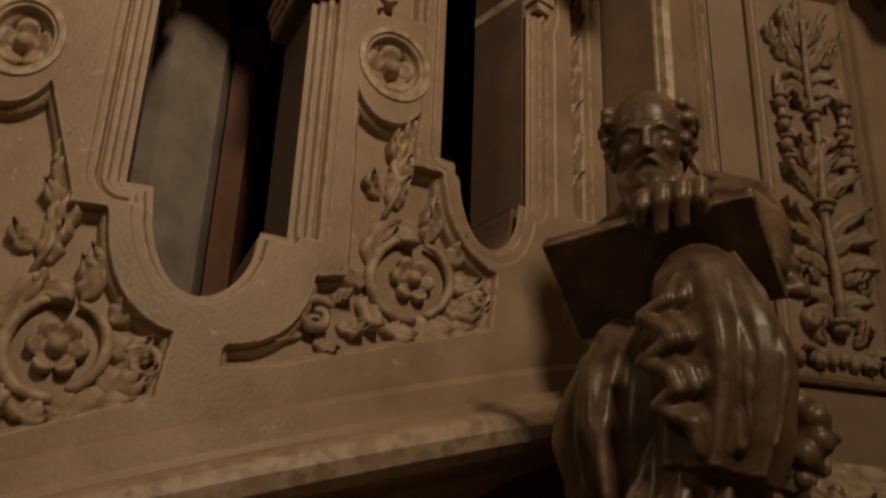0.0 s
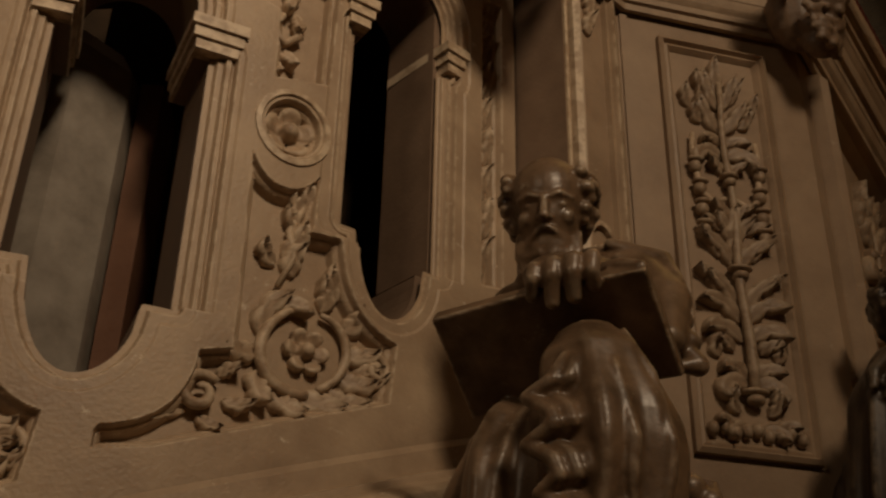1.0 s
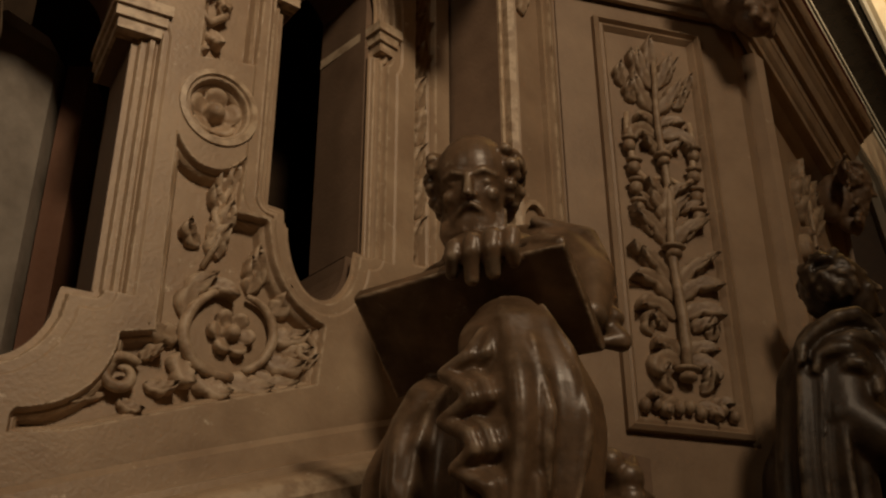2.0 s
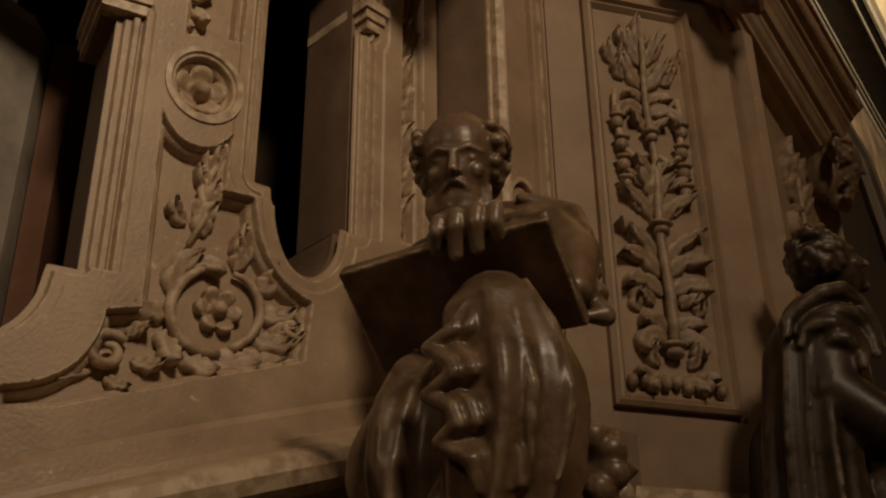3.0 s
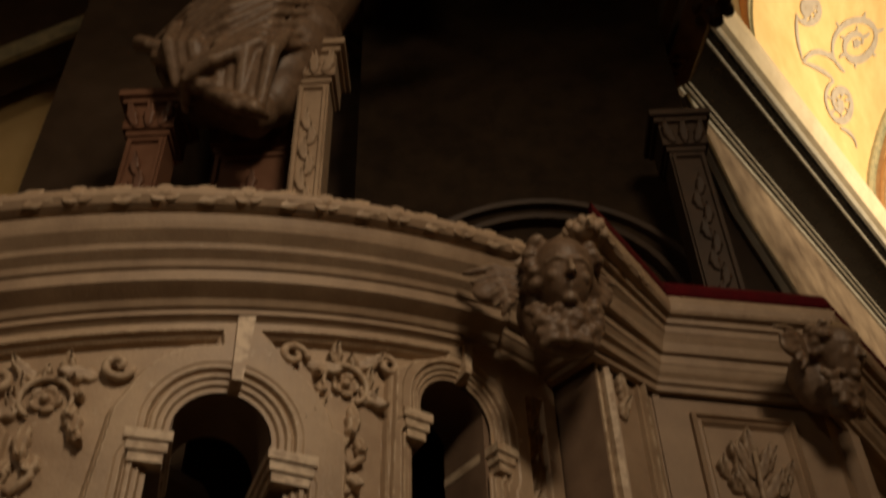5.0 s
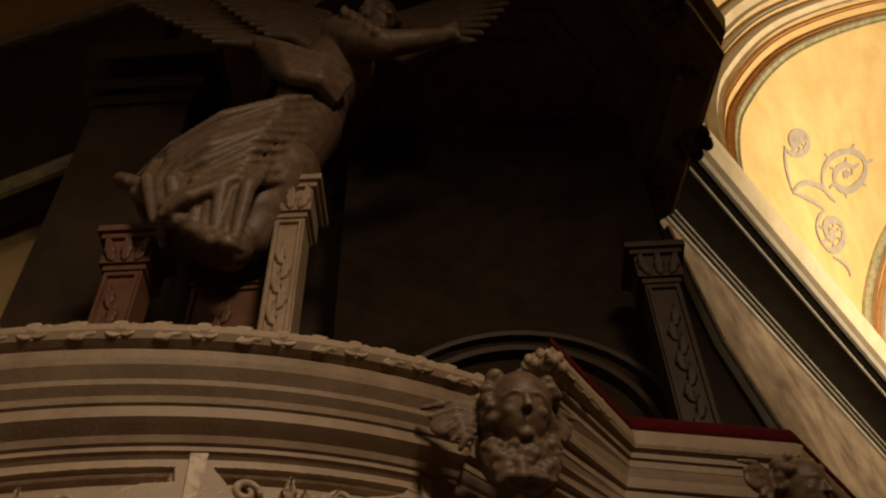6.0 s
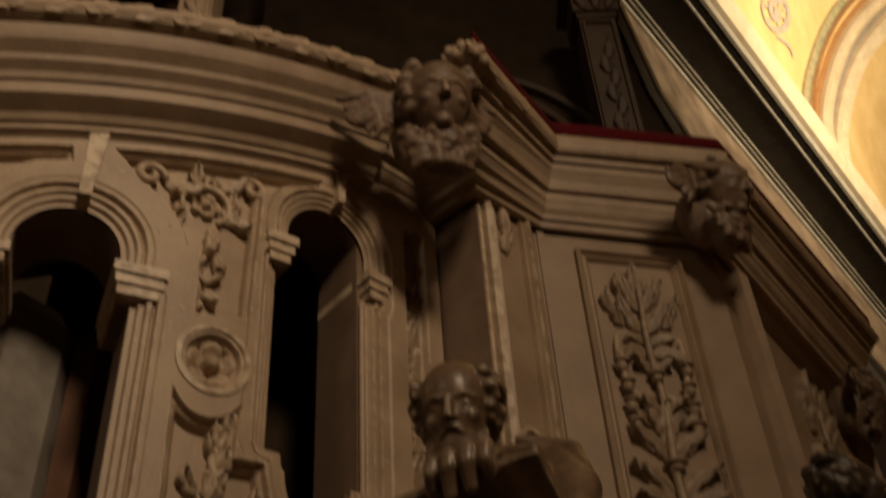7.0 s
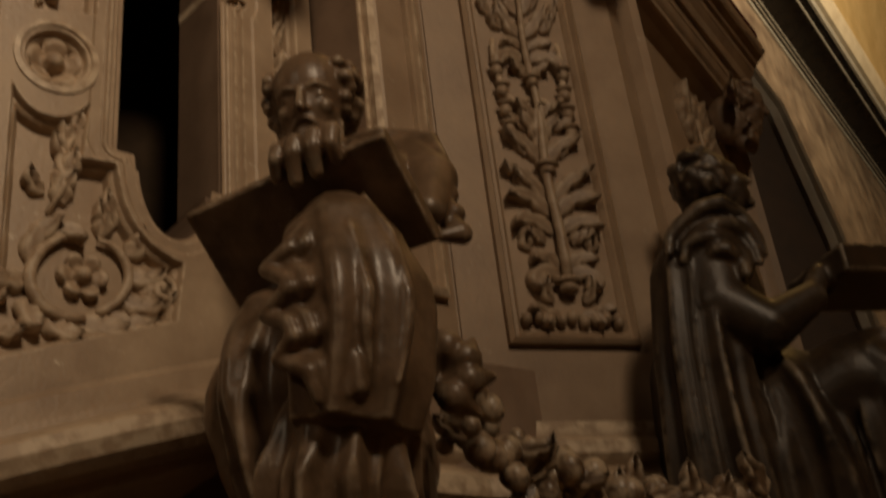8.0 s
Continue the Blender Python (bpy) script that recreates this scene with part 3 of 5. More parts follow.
number = np.arange(GX.size).reshape(GX.shape)
keep = (GZ[:-1, 1:] < TOP_Z(GX[:-1, 1:]) + 0.02) & ~(HOLE[:-1, :-1] | HOLE[1:, :-1] | HOLE[1:, 1:] | HOLE[:-1, 1:]) & (GZ[:-1, :-1] > base[:-1, :-1])
quads = np.stack([number[:-1, :-1][keep], number[1:, :-1][keep], number[1:, 1:][keep], number[:-1, 1:][keep]], 1)
used, back = np.unique(quads, return_inverse=True)
me = bpy.data.meshes.new("drum_wall")
me.from_pydata(np.stack([VX.ravel(), VY.ravel(), GZ.ravel()], 1)[used].tolist(), [], back.reshape(-1, 4).tolist())
me.materials.append(M_STONE)
drum_wall = new("drum_wall", me)
drum_wall.parent = pulpit


def arch_trim(a):
    """Imposts and the rib over one opening."""
    r = a["ar"]
    for x0, x1 in ((a["o0"] - 0.004, a["ax"] - r + 0.004), (a["ax"] + r - 0.004, a["o1"] + 0.004)):
        bm = bmesh.new()
        for dz, g, hh in ((0.0, 0.014, 0.031), (0.022, 0.008, 0.037), (0.044, 0.002, 0.043)):
            prism(bm, [(x0 + g, a["iz"] + dz), (x1 - g, a["iz"] + dz), (x1 - g, a["iz"] + dz + 0.023), (x0 + g, a["iz"] + dz + 0.023)], -THICK, hh, on_drum, 0.003)
        part("impost", bm, M_STONE, pulpit)
    bm = bmesh.new()
    kw = 0.020 if a is not A2 else 0.015
    zt = a["zs"] + r + 0.02
    prism(bm, [(a["ax"] + 0.012 - kw * 0.6, zt), (a["ax"] + 0.012 + kw * 0.6, zt), (a["ax"] + 0.016 + kw, TOP_Z(a["ax"]) + 0.012), (a["ax"] + 0.016 - kw, TOP_Z(a["ax"]) + 0.004)], 0, 0.046, on_drum, 0.008)
    part("keystone_rib", bm, M_STONE, pulpit)


for a in (A0, A1, A2):
    arch_trim(a)

def medallion(x, z, rx, rz):
    bm = bmesh.new()
    strip(bm, arc(x, z, rx + 0.006, 0, 360, 40, rz + 0.006)[:-1], [(-0.010, 0.030), (-0.008, 0.038), (0.002, 0.039), (0.005, 0.034), (0.006, 0.030)], on_drum, True)
    ob = part("medallion", bm, M_STONE, pulpit, "round stone medallion with a carved flower")
    bm = bmesh.new()
    flower(bm, x, z, rx * 0.92, on_drum, 5, 0.014, 0.3)
    part("flower", bm, M_RELIEF, ob, smooth=True)


for row in MED:
    medallion(*row)


def scroll(pts, r, put=on_drum, parent=None):
    bm = bmesh.new()
    n = len(pts)
    tube(bm, pts, [r * (0.45 + 0.55 * math.sin(math.pi * (0.15 + 0.85 * i / n))) for i in range(n)], put, 8)
    return part("scroll", bm, M_RELIEF, parent or pulpit, smooth=True)


def leaves(rows, put=on_drum, parent=None, lobes=3, base=0.0, mat=None):
    for x, z, ang, ln, w, cl in rows:
        bm = bmesh.new()
        leaf(bm, x, z, ang, ln, w, put, lobes, cl, base=base)
        part("leaf", bm, mat or M_RELIEF, parent or pulpit, smooth=True)


def low_field(x, z, s, sz, wide, rake):
    """Rosette in a wreath of scrolling leaves, with buds above and a curl at the foot."""
    P = lambda u, v: (x + u * s * wide, z + v * sz + rake * u * s)
    bm = bmesh.new()
    flower(bm, x, z, 0.042 * s, on_drum, 6, 0.022)
    part("rosette", bm, M_RELIEF, pulpit, smooth=True)
    # two stems that part at the foot and close round the rosette
    scroll([(*P(0.072 * math.cos(radians(a)), 0.075 * math.sin(radians(a))), 0.012) for a in range(275, 95, -12)], 0.011 * s)
    scroll([(*P(0.066 * math.cos(radians(a)), 0.068 * math.sin(radians(a))), 0.012) for a in range(-70, 75, 12)], 0.009 * s)
    r = []
    for u, v, ang, ln, w, cl in ((-0.070, 0.020, 100, 0.095, 0.020, -60), (-0.062, 0.060, 70, 0.085, 0.019, -110), (0.020, 0.074, 60, 0.060, 0.018, 70), (0.035, 0.085, 85, 0.065, 0.017, 30),
                                 (0.060, 0.045, 20, 0.055, 0.020, 80), (0.066, 0.010, -30, 0.060, 0.020, 70), (0.060, -0.030, -50, 0.065, 0.022, 80), (0.035, -0.060, -40, 0.080, 0.022, 60),
                                 (-0.005, -0.074, -20, 0.075, 0.024, 30), (-0.040, -0.064, -75, 0.060, 0.022, 70), (-0.066, -0.035, 250, 0.060, 0.022, 60), (-0.074, 0.0, 215, 0.060, 0.020, -40),
                                 (-0.030, 0.130, 120, 0.060, 0.020, -70), (-0.050, 0.165, 40, 0.075, 0.021, 50), (-0.060, 0.150, 160, 0.045, 0.016, -50), (-0.030, 0.190, 95, 0.065, 0.016, 40), (-0.020, 0.235, 140, 0.060, 0.020, -60),
                                 (-0.045, 0.255, 30, 0.060, 0.019, 60), (-0.030, 0.290, 60, 0.050, 0.017, 60), (-0.035, 0.285, 130, 0.045, 0.017, -60)):
        r.append((*P(u, v), ang, 1.08 * ln * s, 1.22 * w * s, 1.3 * cl))
    leaves(r, lobes=2)
    scroll([(*P(-0.055, 0.11), 0.010), (*P(-0.035, 0.16), 0.014), (*P(-0.045, 0.21), 0.012), (*P(-0.025, 0.26), 0.012), (*P(-0.035, 0.30), 0.010)], 0.007 * s)
    scroll(spiral(*P(0.118, -0.022), 0.028 * s, 0.006, 150, -1.3, 0.014), 0.008 * s)
    leaves([(*P(0.085, -0.040), 60, 0.055 * s, 0.016 * s, -60), (*P(0.10, -0.05), 10, 0.05 * s, 0.014 * s, 60)], lobes=3)
    scroll(spiral(*P(-0.150, -0.078), 0.034 * s, 0.007, 40, 1.25, 0.014), 0.010 * s)
    leaves([(*P(-0.165, -0.105), 198, 0.095 * s, 0.012 * s, 15), (*P(-0.115, -0.085), -30, 0.050 * s, 0.016 * s, 70), (*P(-0.125, -0.050), 60, 0.04 * s, 0.014 * s, -60), (*P(-0.145, -0.11), -60, 0.04 * s, 0.014 * s, 60)], lobes=3)


low_field(0.986, 2.296, 0.97, 1.02, 1.15, 0.20)
low_field(0.450, 2.074, 1.05, 1.03, 0.97, 0.09)


def high_field(x, z, s, flip=1, rake=0.22):
    """Spandrel carving: a flower between two curls, with a trail of leaves hanging below."""
    P = lambda u, v: (x + u * s * flip, z + v * s + rake * u * s * flip)
    bm = bmesh.new()
    flower(bm, x, z, 0.034 * s, on_drum, 5, 0.022)
    part("rosette", bm, M_RELIEF, pulpit, smooth=True)
    scroll([(x + 0.052 * s * flip * math.cos(radians(a)), z + 0.052 * s * math.sin(radians(a)), 0.012) for a in range(-60, 220, 14)], 0.008 * s)
    leaves([(x + 0.050 * s * flip * math.cos(radians(a)), z + 0.050 * s * math.sin(radians(a)), (a + 60) if flip > 0 else 120 - a, 0.048 * s, 0.016 * s, 50 * flip) for a in range(-40, 230, 45)])
    scroll(spiral(*P(-0.125, 0.068), 0.034 * s, 0.006, 0, 1.2 * flip, 0.014), 0.010 * s)
    scroll(spiral(*P(0.10, 0.062), 0.030 * s, 0.006, 160, -1.2 * flip, 0.014), 0.010 * s)
    r = []
    for u, v, ang, ln, w, cl in ((-0.09, 0.05, 10, 0.08, 0.022, -40), (-0.03, 0.06, 70, 0.05, 0.02, 50), (0.02, 0.06, 10, 0.08, 0.02, 50), (-0.04, -0.02, 230, 0.09, 0.022, 40), (-0.06, -0.07, 250, 0.06, 0.016, -30),
                                 (0.02, -0.05, 280, 0.10, 0.020, -30), (0.0, -0.13, 240, 0.06, 0.02, 70), (0.035, -0.14, 300, 0.055, 0.018, -60), (0.04, 0.0, -60, 0.08, 0.018, 40)):
        if flip < 0:
            ang, cl = 180 - ang, -cl
        r.append((*P(u, v), ang, ln * s, w * s, cl))
    leaves(r)
    scroll([(*P(0.01, -0.15), 0.012), (*P(-0.015, -0.19), 0.016), (*P(0.015, -0.225), 0.018), (*P(0.045, -0.20), 0.016), (*P(0.035, -0.175), 0.012)], 0.010 * s)
    leaves([(*P(0.0, -0.23), 200 if flip < 0 else -20, 0.06 * s, 0.018 * s, -50), (*P(0.0, -0.25), 270, 0.05 * s, 0.016 * s, 40)])


high_field(0.873, 3.088, 0.95)
high_field(0.289, 2.935, 0.95, -1)
# strip of leaves on the last pier
leaves([(1.371, 2.57 + 0.085 * k, 70 if k % 2 else 110, 0.085, 0.018, 50 if k % 2 else -50) for k in range(8)])

# ---- the polygonal side: corner, narrow face, foliage panel, receding face
E0, E1, I1, E2, E3 = (0.970, -3.073), (1.066, -3.163), (1.205, -3.078), (1.650, -2.980), (2.20, -2.22)
face_a, face_n, face_p, face_r = on_plane(E0, E1), on_plane(E1, I1), on_plane(I1, E2), on_plane(E2, E3)
LEN_N = math.dist(E1, I1)
LEN_P = math.dist(I1, E2)
LEN_R = math.dist(E2, E3)


def slab(put, ln, z0, z1, name, mat, d=0.12):
    bm = bmesh.new()
    prism(bm, [(0, z0), (ln, z0), (ln, z1), (0, z1)], -d, 0, put)
    return part(name, bm, mat, pulpit)


# corner face: the cherub's shadow is put into its brown colour
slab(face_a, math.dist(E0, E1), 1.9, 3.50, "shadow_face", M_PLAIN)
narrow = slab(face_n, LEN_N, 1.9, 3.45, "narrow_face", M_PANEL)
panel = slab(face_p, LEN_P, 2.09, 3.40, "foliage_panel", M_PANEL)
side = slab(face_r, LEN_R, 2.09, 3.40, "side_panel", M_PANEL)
PANEL_PROF = [(-0.016, 0), (-0.015, 0.014), (-0.006, 0.020), (0.000, 0.010), (0.006, 0.012), (0.013, 0.004), (0.016, 0)]


def rect(x0, z0, x1, z1):
    return [(x0, z0), (x1, z0), (x1, z1), (x0, z1)]


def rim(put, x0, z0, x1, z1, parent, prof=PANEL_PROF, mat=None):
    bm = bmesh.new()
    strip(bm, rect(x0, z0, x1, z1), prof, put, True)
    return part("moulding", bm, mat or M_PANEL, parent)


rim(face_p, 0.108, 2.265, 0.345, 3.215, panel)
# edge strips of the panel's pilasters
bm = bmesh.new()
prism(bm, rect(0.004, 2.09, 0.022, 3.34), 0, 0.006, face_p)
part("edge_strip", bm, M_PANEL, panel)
rim(face_n, 0.030, 2.35, LEN_N - 0.035, 3.33, narrow, [(-0.015, 0), (-0.014, 0.016), (-0.003, 0.024), (0.003, 0.010), (0.012, 0.013), (0.015, 0)], M_STONE)
bm = bmesh.new()
prism(bm, rect(0.001, 2.10, 0.008, 3.34), 0, 0.005, face_n, 0.002)
part("edge_strip", bm, M_STONE, narrow, "pale thin edge strip")
bm = bmesh.new()
strip(bm, arc(LEN_N / 2 - 0.01, 2.62, 0.036, 0, 360, 24, 0.07)[:-1], [(-0.008, 0), (-0.006, 0.012), (0.004, 0.012), (0.006, 0)], face_n, True)
flower(bm, LEN_N / 2 - 0.01, 2.62, 0.026, face_n, 5, 0.006)
part("medallion", bm, M_RELIEF, narrow)
leaves([(LEN_N / 2 - 0.01, 3.22, 80, 0.07, 0.018, 60), (LEN_N / 2 - 0.012, 3.17, 110, 0.06, 0.018, -60), (LEN_N / 2 - 0.01, 3.28, 60, 0.04, 0.014, 60)], face_n, narrow)


def plant(put, parent, xc, z0, z1, half):
    """A tall candelabrum plant: stem with vases, paired acanthus leaves, hanging bell flowers and a tuft on top."""
    H = z1 - z0
    Z = lambda f: z0 + f * H
    bm = bmesh.new()
    tube(bm, [(xc + 0.004 * math.sin(i), Z(0.1 + 0.82 * i / 14), 0.016) for i in range(15)], [0.012 - 0.0004 * i for i in range(15)], put, 8)
    part("stem", bm, M_LEAF, parent, smooth=True)
    for f, r in ((0.105, 0.030), (0.40, 0.028), (0.645, 0.022)):
        bm = bmesh.new()
        ball(bm, (xc, Z(f), 0.016), (r, 0.008, 0.02), put, 12, 6)
        ball(bm, (xc, Z(f - 0.018), 0.016), (r * 0.62, 0.012, 0.018), put, 12, 6)
        part("vase_ring", bm, M_LEAF, parent, smooth=True)
    rows = []
    for s in (-1, 1):
        A = lambda a: a if s > 0 else 180 - a
        for f, dx, ang, ln, w, cl in ((0.115, 0.010, 55, 0.105, 0.021, -150), (0.135, 0.010, 75, 0.085, 0.018, -110), (0.02, 0.015, 40, 0.070, 0.014, -120), (0.02, 0.055, 100, 0.055, 0.013, -150), (0.06, 0.03, 30, 0.06, 0.013, 80),
                                      (0.185, 0.060, 40, 0.055, 0.016, 90), (0.20, 0.030, 70, 0.060, 0.015, -90), (0.225, 0.010, 62, 0.115, 0.019, -95), (0.27, 0.010, 70, 0.125, 0.019, -80), (0.31, 0.010, 66, 0.110, 0.016, -40), (0.345, 0.055, 80, 0.075, 0.013, -60),
                                      (0.405, 0.006, 72, 0.120, 0.017, -55), (0.43, 0.040, 75, 0.085, 0.012, -40), (0.47, 0.006, 80, 0.085, 0.014, -40), (0.50, 0.030, 60, 0.060, 0.013, -70), (0.53, 0.004, 70, 0.070, 0.012, -60),
                                      (0.655, 0.006, 65, 0.055, 0.012, -60), (0.700, 0.006, 55, 0.115, 0.020, -140), (0.735, 0.008, 70, 0.070, 0.014, -120), (0.775, 0.004, 52, 0.115, 0.017, 10), (0.80, 0.045, 30, 0.055, 0.014, 60), (0.845, 0.004, 62, 0.110, 0.016, 10), (0.87, 0.035, 85, 0.075, 0.013, -30), (0.84, 0.07, 55, 0.06, 0.013, 30)):
            rows.append((xc + s * dx, Z(f), A(ang), 0.90 * ln * half / 0.105, w * 1.2, cl * 1.3 * s))
    leaves(rows, put, parent, 2, mat=M_LEAF)
    leaves([(xc, Z(0.88), 92, 0.10, 0.022, 6), (xc, Z(0.44), 88, 0.11, 0.026, 6)], put, parent, 3, mat=M_LEAF)
    for s in (-1, 1):
        scroll([(xc + s * 0.012, Z(0.585), 0.012), (xc + s * 0.04, Z(0.565), 0.016), (xc + s * 0.065, Z(0.59), 0.014), (xc + s * 0.072, Z(0.63), 0.012), (xc + s * 0.078, Z(0.71), 0.012), (xc + s * 0.075, Z(0.755), 0.014)], 0.008, put, parent)
        for f in (0.60, 0.545, 0.49, 0.66):
            bm = bmesh.new()
            x = xc + s * (0.070 if f < 0.62 else 0.076)
            ball(bm, (x, Z(f), 0.014), (0.015, 0.017, 0.014), put, 10, 6)
            ball(bm, (x, Z(f) + 0.016, 0.018), (0.019, 0.007, 0.015), put, 10, 6)
            part("bell_flower", bm, M_LEAF, parent, smooth=True)
    for k in range(9):
        bm = bmesh.new()
        x = xc - half + half * 2 * (k + 0.5) / 9
        ball(bm, (x, Z(0.018) + 0.006 * math.sin(k * 2.1), 0.008), (0.012, 0.016, 0.014), put, 8, 6)
        part("bud", bm, M_LEAF, parent, smooth=True)


plant(face_p, panel, 0.227, 2.285, 3.195, 0.105)
rim(face_r, 0.10, 2.28, LEN_R - 0.12, 3.22, side, [(-0.03, 0), (-0.028, 0.03), (-0.012, 0.045), (-0.004, 0.02), (0.008, 0.03), (0.022, 0.012), (0.03, 0)])
plant(face_r, side, LEN_R / 2, 2.32, 3.10, 0.17)

# ---- cornice of the curved parapet: it climbs along the drum
DRUM_CORNICE = [(-0.30, -0.03), (0.02, -0.03), (0.042, -0.012), (0.050, -0.008), (0.050, 0.004), (0.058, 0.008), (0.066, 0.022), (0.088, 0.036), (0.094, 0.040), (0.100, 0.044), (0.103, 0.070), (0.110, 0.074), (0.116, 0.088), (0.134, 0.104), (0.138, 0.116), (0.160, 0.138), (0.166, 0.152), (0.172, 0.170), (0.150, 0.205), (-0.30, 0.205)]
DRUM_TORUS = [(0.160, 0.176), (0.176, 0.178), (0.190, 0.186), (0.200, 0.202), (0.200, 0.218), (0.190, 0.232), (0.172, 0.240), (0.10, 0.242), (-0.10, 0.236), (-0.10, 0.206), (0.145, 0.206)]
S_END = 1.245


def drum_sweep(profile, name, mat):
    bm = bmesh.new()
    rows = []
    for i in range(61):
        x = X_LEFT + (S_END - X_LEFT) * i / 60
        rows.append([bm.verts.new(on_drum(x, TOP_Z(x) + z, h)) for h, z in profile])
    for q, r in zip(rows, rows[1:]):
        for j in range(len(profile)):
            bm.faces.new((q[j], q[(j + 1) % len(profile)], r[(j + 1) % len(profile)], r[j]))
    bm.faces.new(rows[0])
    bm.faces.new(rows[-1][::-1])
    return part(name, bm, mat, pulpit)


drum_sweep(DRUM_CORNICE, "cornice", M_CORNICE)
drum_torus = drum_sweep(DRUM_TORUS, "torus_moulding", M_CORNICE)

# ---- cornice of the polygonal side: lofted between the wall line and the outer edge
wall_line = [on_drum(1.20, 0, 0.0).xy, on_drum(1.44, 0, -0.02).xy, Vector((1.066, -3.175)), Vector((1.215, -3.085)), Vector((1.655, -2.985)), Vector((2.21, -2.22)), Vector((2.15, -1.75))]
edge_line = [on_drum(1.20, 0, 0.170).xy, on_drum(S_END, 0, 0.195).xy, Vector((1.074, -3.478)), Vector((1.286, -3.165)), Vector((1.72, -3.085)), Vector((2.33, -2.30)), Vector((2.25, -1.72))]
CORNICE = [(0.00, 3.282), (0.10, 3.284), (0.12, 3.300), (0.20, 3.304), (0.22, 3.318), (0.30, 3.330), (0.36, 3.350), (0.38, 3.352), (0.40, 3.378), (0.50, 3.380), (0.52, 3.388), (0.56, 3.408), (0.66, 3.430), (0.68, 3.432), (0.70, 3.452), (0.78, 3.455), (0.80, 3.470), (0.88, 3.474)]


def loft(profile, name, mat):
    bm = bmesh.new()
    rows = []
    for i, (w, e) in enumerate(zip(wall_line, edge_line)):
        k = {0: 0.9, 1: 0.9, 2: 0.88}.get(i, 1.0)
        rows.append([bm.verts.new((*(w + (e - w) * f), 3.54 - (3.54 - z) * k)) for f, z in profile])
    for q, r in zip(rows, rows[1:]):
        for j in range(len(profile) - 1):
            bm.faces.new((q[j], q[j + 1], r[j + 1], r[j]))
    bm.faces.new(rows[0])
    bm.faces.new(rows[-1][::-1])
    return part(name, bm, mat, pulpit)


cornice = loft(CORNICE + [(0.5, 3.49), (-0.6, 3.49), (-0.6, 3.282)], "cornice", M_CORNICE)
torus = loft([(0.88, 3.475), (0.93, 3.476), (0.98, 3.486), (1.0, 3.505), (0.985, 3.524), (0.94, 3.535), (0.80, 3.538), (0.4, 3.536), (0.4, 3.492)], "torus_moulding", M_CORNICE)
# carved rosettes and ribbon leaves wrapped on the torus
def torus_ornament(put, parent):
    bm = bmesh.new()
    flower(bm, 0, 0, 0.031, lambda x, z, h: put(x * 1.2, z * 0.85, h * 0.34 - 0.003), 5, 0.012, 0.4)
    part("rosette", bm, M_RELIEF, parent, smooth=True)
    for s in (-1, 1):
        bm = bmesh.new()
        leaf(bm, 0.030 * s, -0.008 * s, 25 if s > 0 else 205, 0.074, 0.020, put, 2, 0, 0.005, 0.0, -0.004)
        part("leaf", bm, M_RELIEF, parent, smooth=True)


for k in range(11):
    x0 = 0.600 + 0.155 * (k - 6)
    torus_ornament(lambda x, z, h, x0=x0: on_drum(x0 + x * 0.95, TOP_Z(x0 + x) + 0.210 + z, 0.1985 + h - 7.0 * z * z), drum_torus)
carry = 0.07
for a, b in zip(edge_line[2:], edge_line[3:]):
    ln = (b - a).length
    d = (b - a).normalized()
    nr = Vector((d.y, -d.x))
    while carry < ln:
        c = a + d * carry
        torus_ornament(lambda x, z, h, c=c, d=d, nr=nr: Vector((*(c + d * x + nr * (h - 0.004)), 3.505 + z)), torus)
        carry += 0.166
    carry -= ln

# carved knob on the cornice's sharp corner
bm = bmesh.new()
ball(bm, (1.052, -3.432, 3.494), (0.052, 0.048, 0.038), None, 20, 12)
for k in range(9):
    a = radians(200 + 20 * k)
    ball(bm, (1.052 + 0.046 * math.cos(a), -3.432 + 0.042 * math.sin(a), 3.490 + 0.012 * math.sin(2.4 * k)), (0.013, 0.013, 0.018), None, 10, 6)
part("corner_knob", bm, M_CORNICE, torus, "carved leaf knob", smooth=True)

# ---- base mouldings under the drum and under the panels
bm = bmesh.new()
rows = []
BP = [(0.0, 0.0), (0.006, -0.012), (0.008, -0.050), (0.026, -0.054), (0.028, -0.066), (0.046, -0.074), (0.062, -0.088), (0.068, -0.110), (0.060, -0.134), (0.042, -0.150), (0.012, -0.158), (0.006, -0.172), (-0.05, -0.186), (-0.10, -0.21), (-0.16, -0.26), (-0.25, -0.40), (-0.45, -0.55), (-0.7, -0.62), (-0.7, 0.0)]
for i in range(44):
    x = X_LEFT + (X_RIGHT - X_LEFT) * i / 43
    rows.append([bm.verts.new(on_drum(x, BASE_Z(x) + z - 0.020, h + 0.037)) for h, z in BP])
for q, r in zip(rows, rows[1:]):
    for j in range(len(BP) - 1):
        bm.faces.new((q[j], q[j + 1], r[j + 1], r[j]))
part("base_moulding", bm, M_STONE, pulpit)
bm = bmesh.new()
plan_sweep(bm, [E0, E1, I1, E2, E3, (2.2, -1.7)], [(-0.1, 2.10), (0.004, 2.10), (0.006, 2.07), (0.03, 2.055), (0.035, 2.03), (0.02, 2.01), (0.045, 1.985), (0.05, 1.95), (0.01, 1.92), (-0.03, 1.88), (-0.1, 1.78), (-0.25, 1.62), (-0.4, 1.5)])
part("base_moulding", bm, M_STONE, pulpit)
# foot: a stem and plinth on the floor
bm = bmesh.new()
prof = [(0.62, 0.0), (0.62, 0.14), (0.52, 0.18), (0.50, 0.24), (0.36, 0.34), (0.32, 0.8), (0.34, 1.1), (0.48, 1.3), (0.75, 1.46), (1.0, 1.6), (1.0, 2.2)]
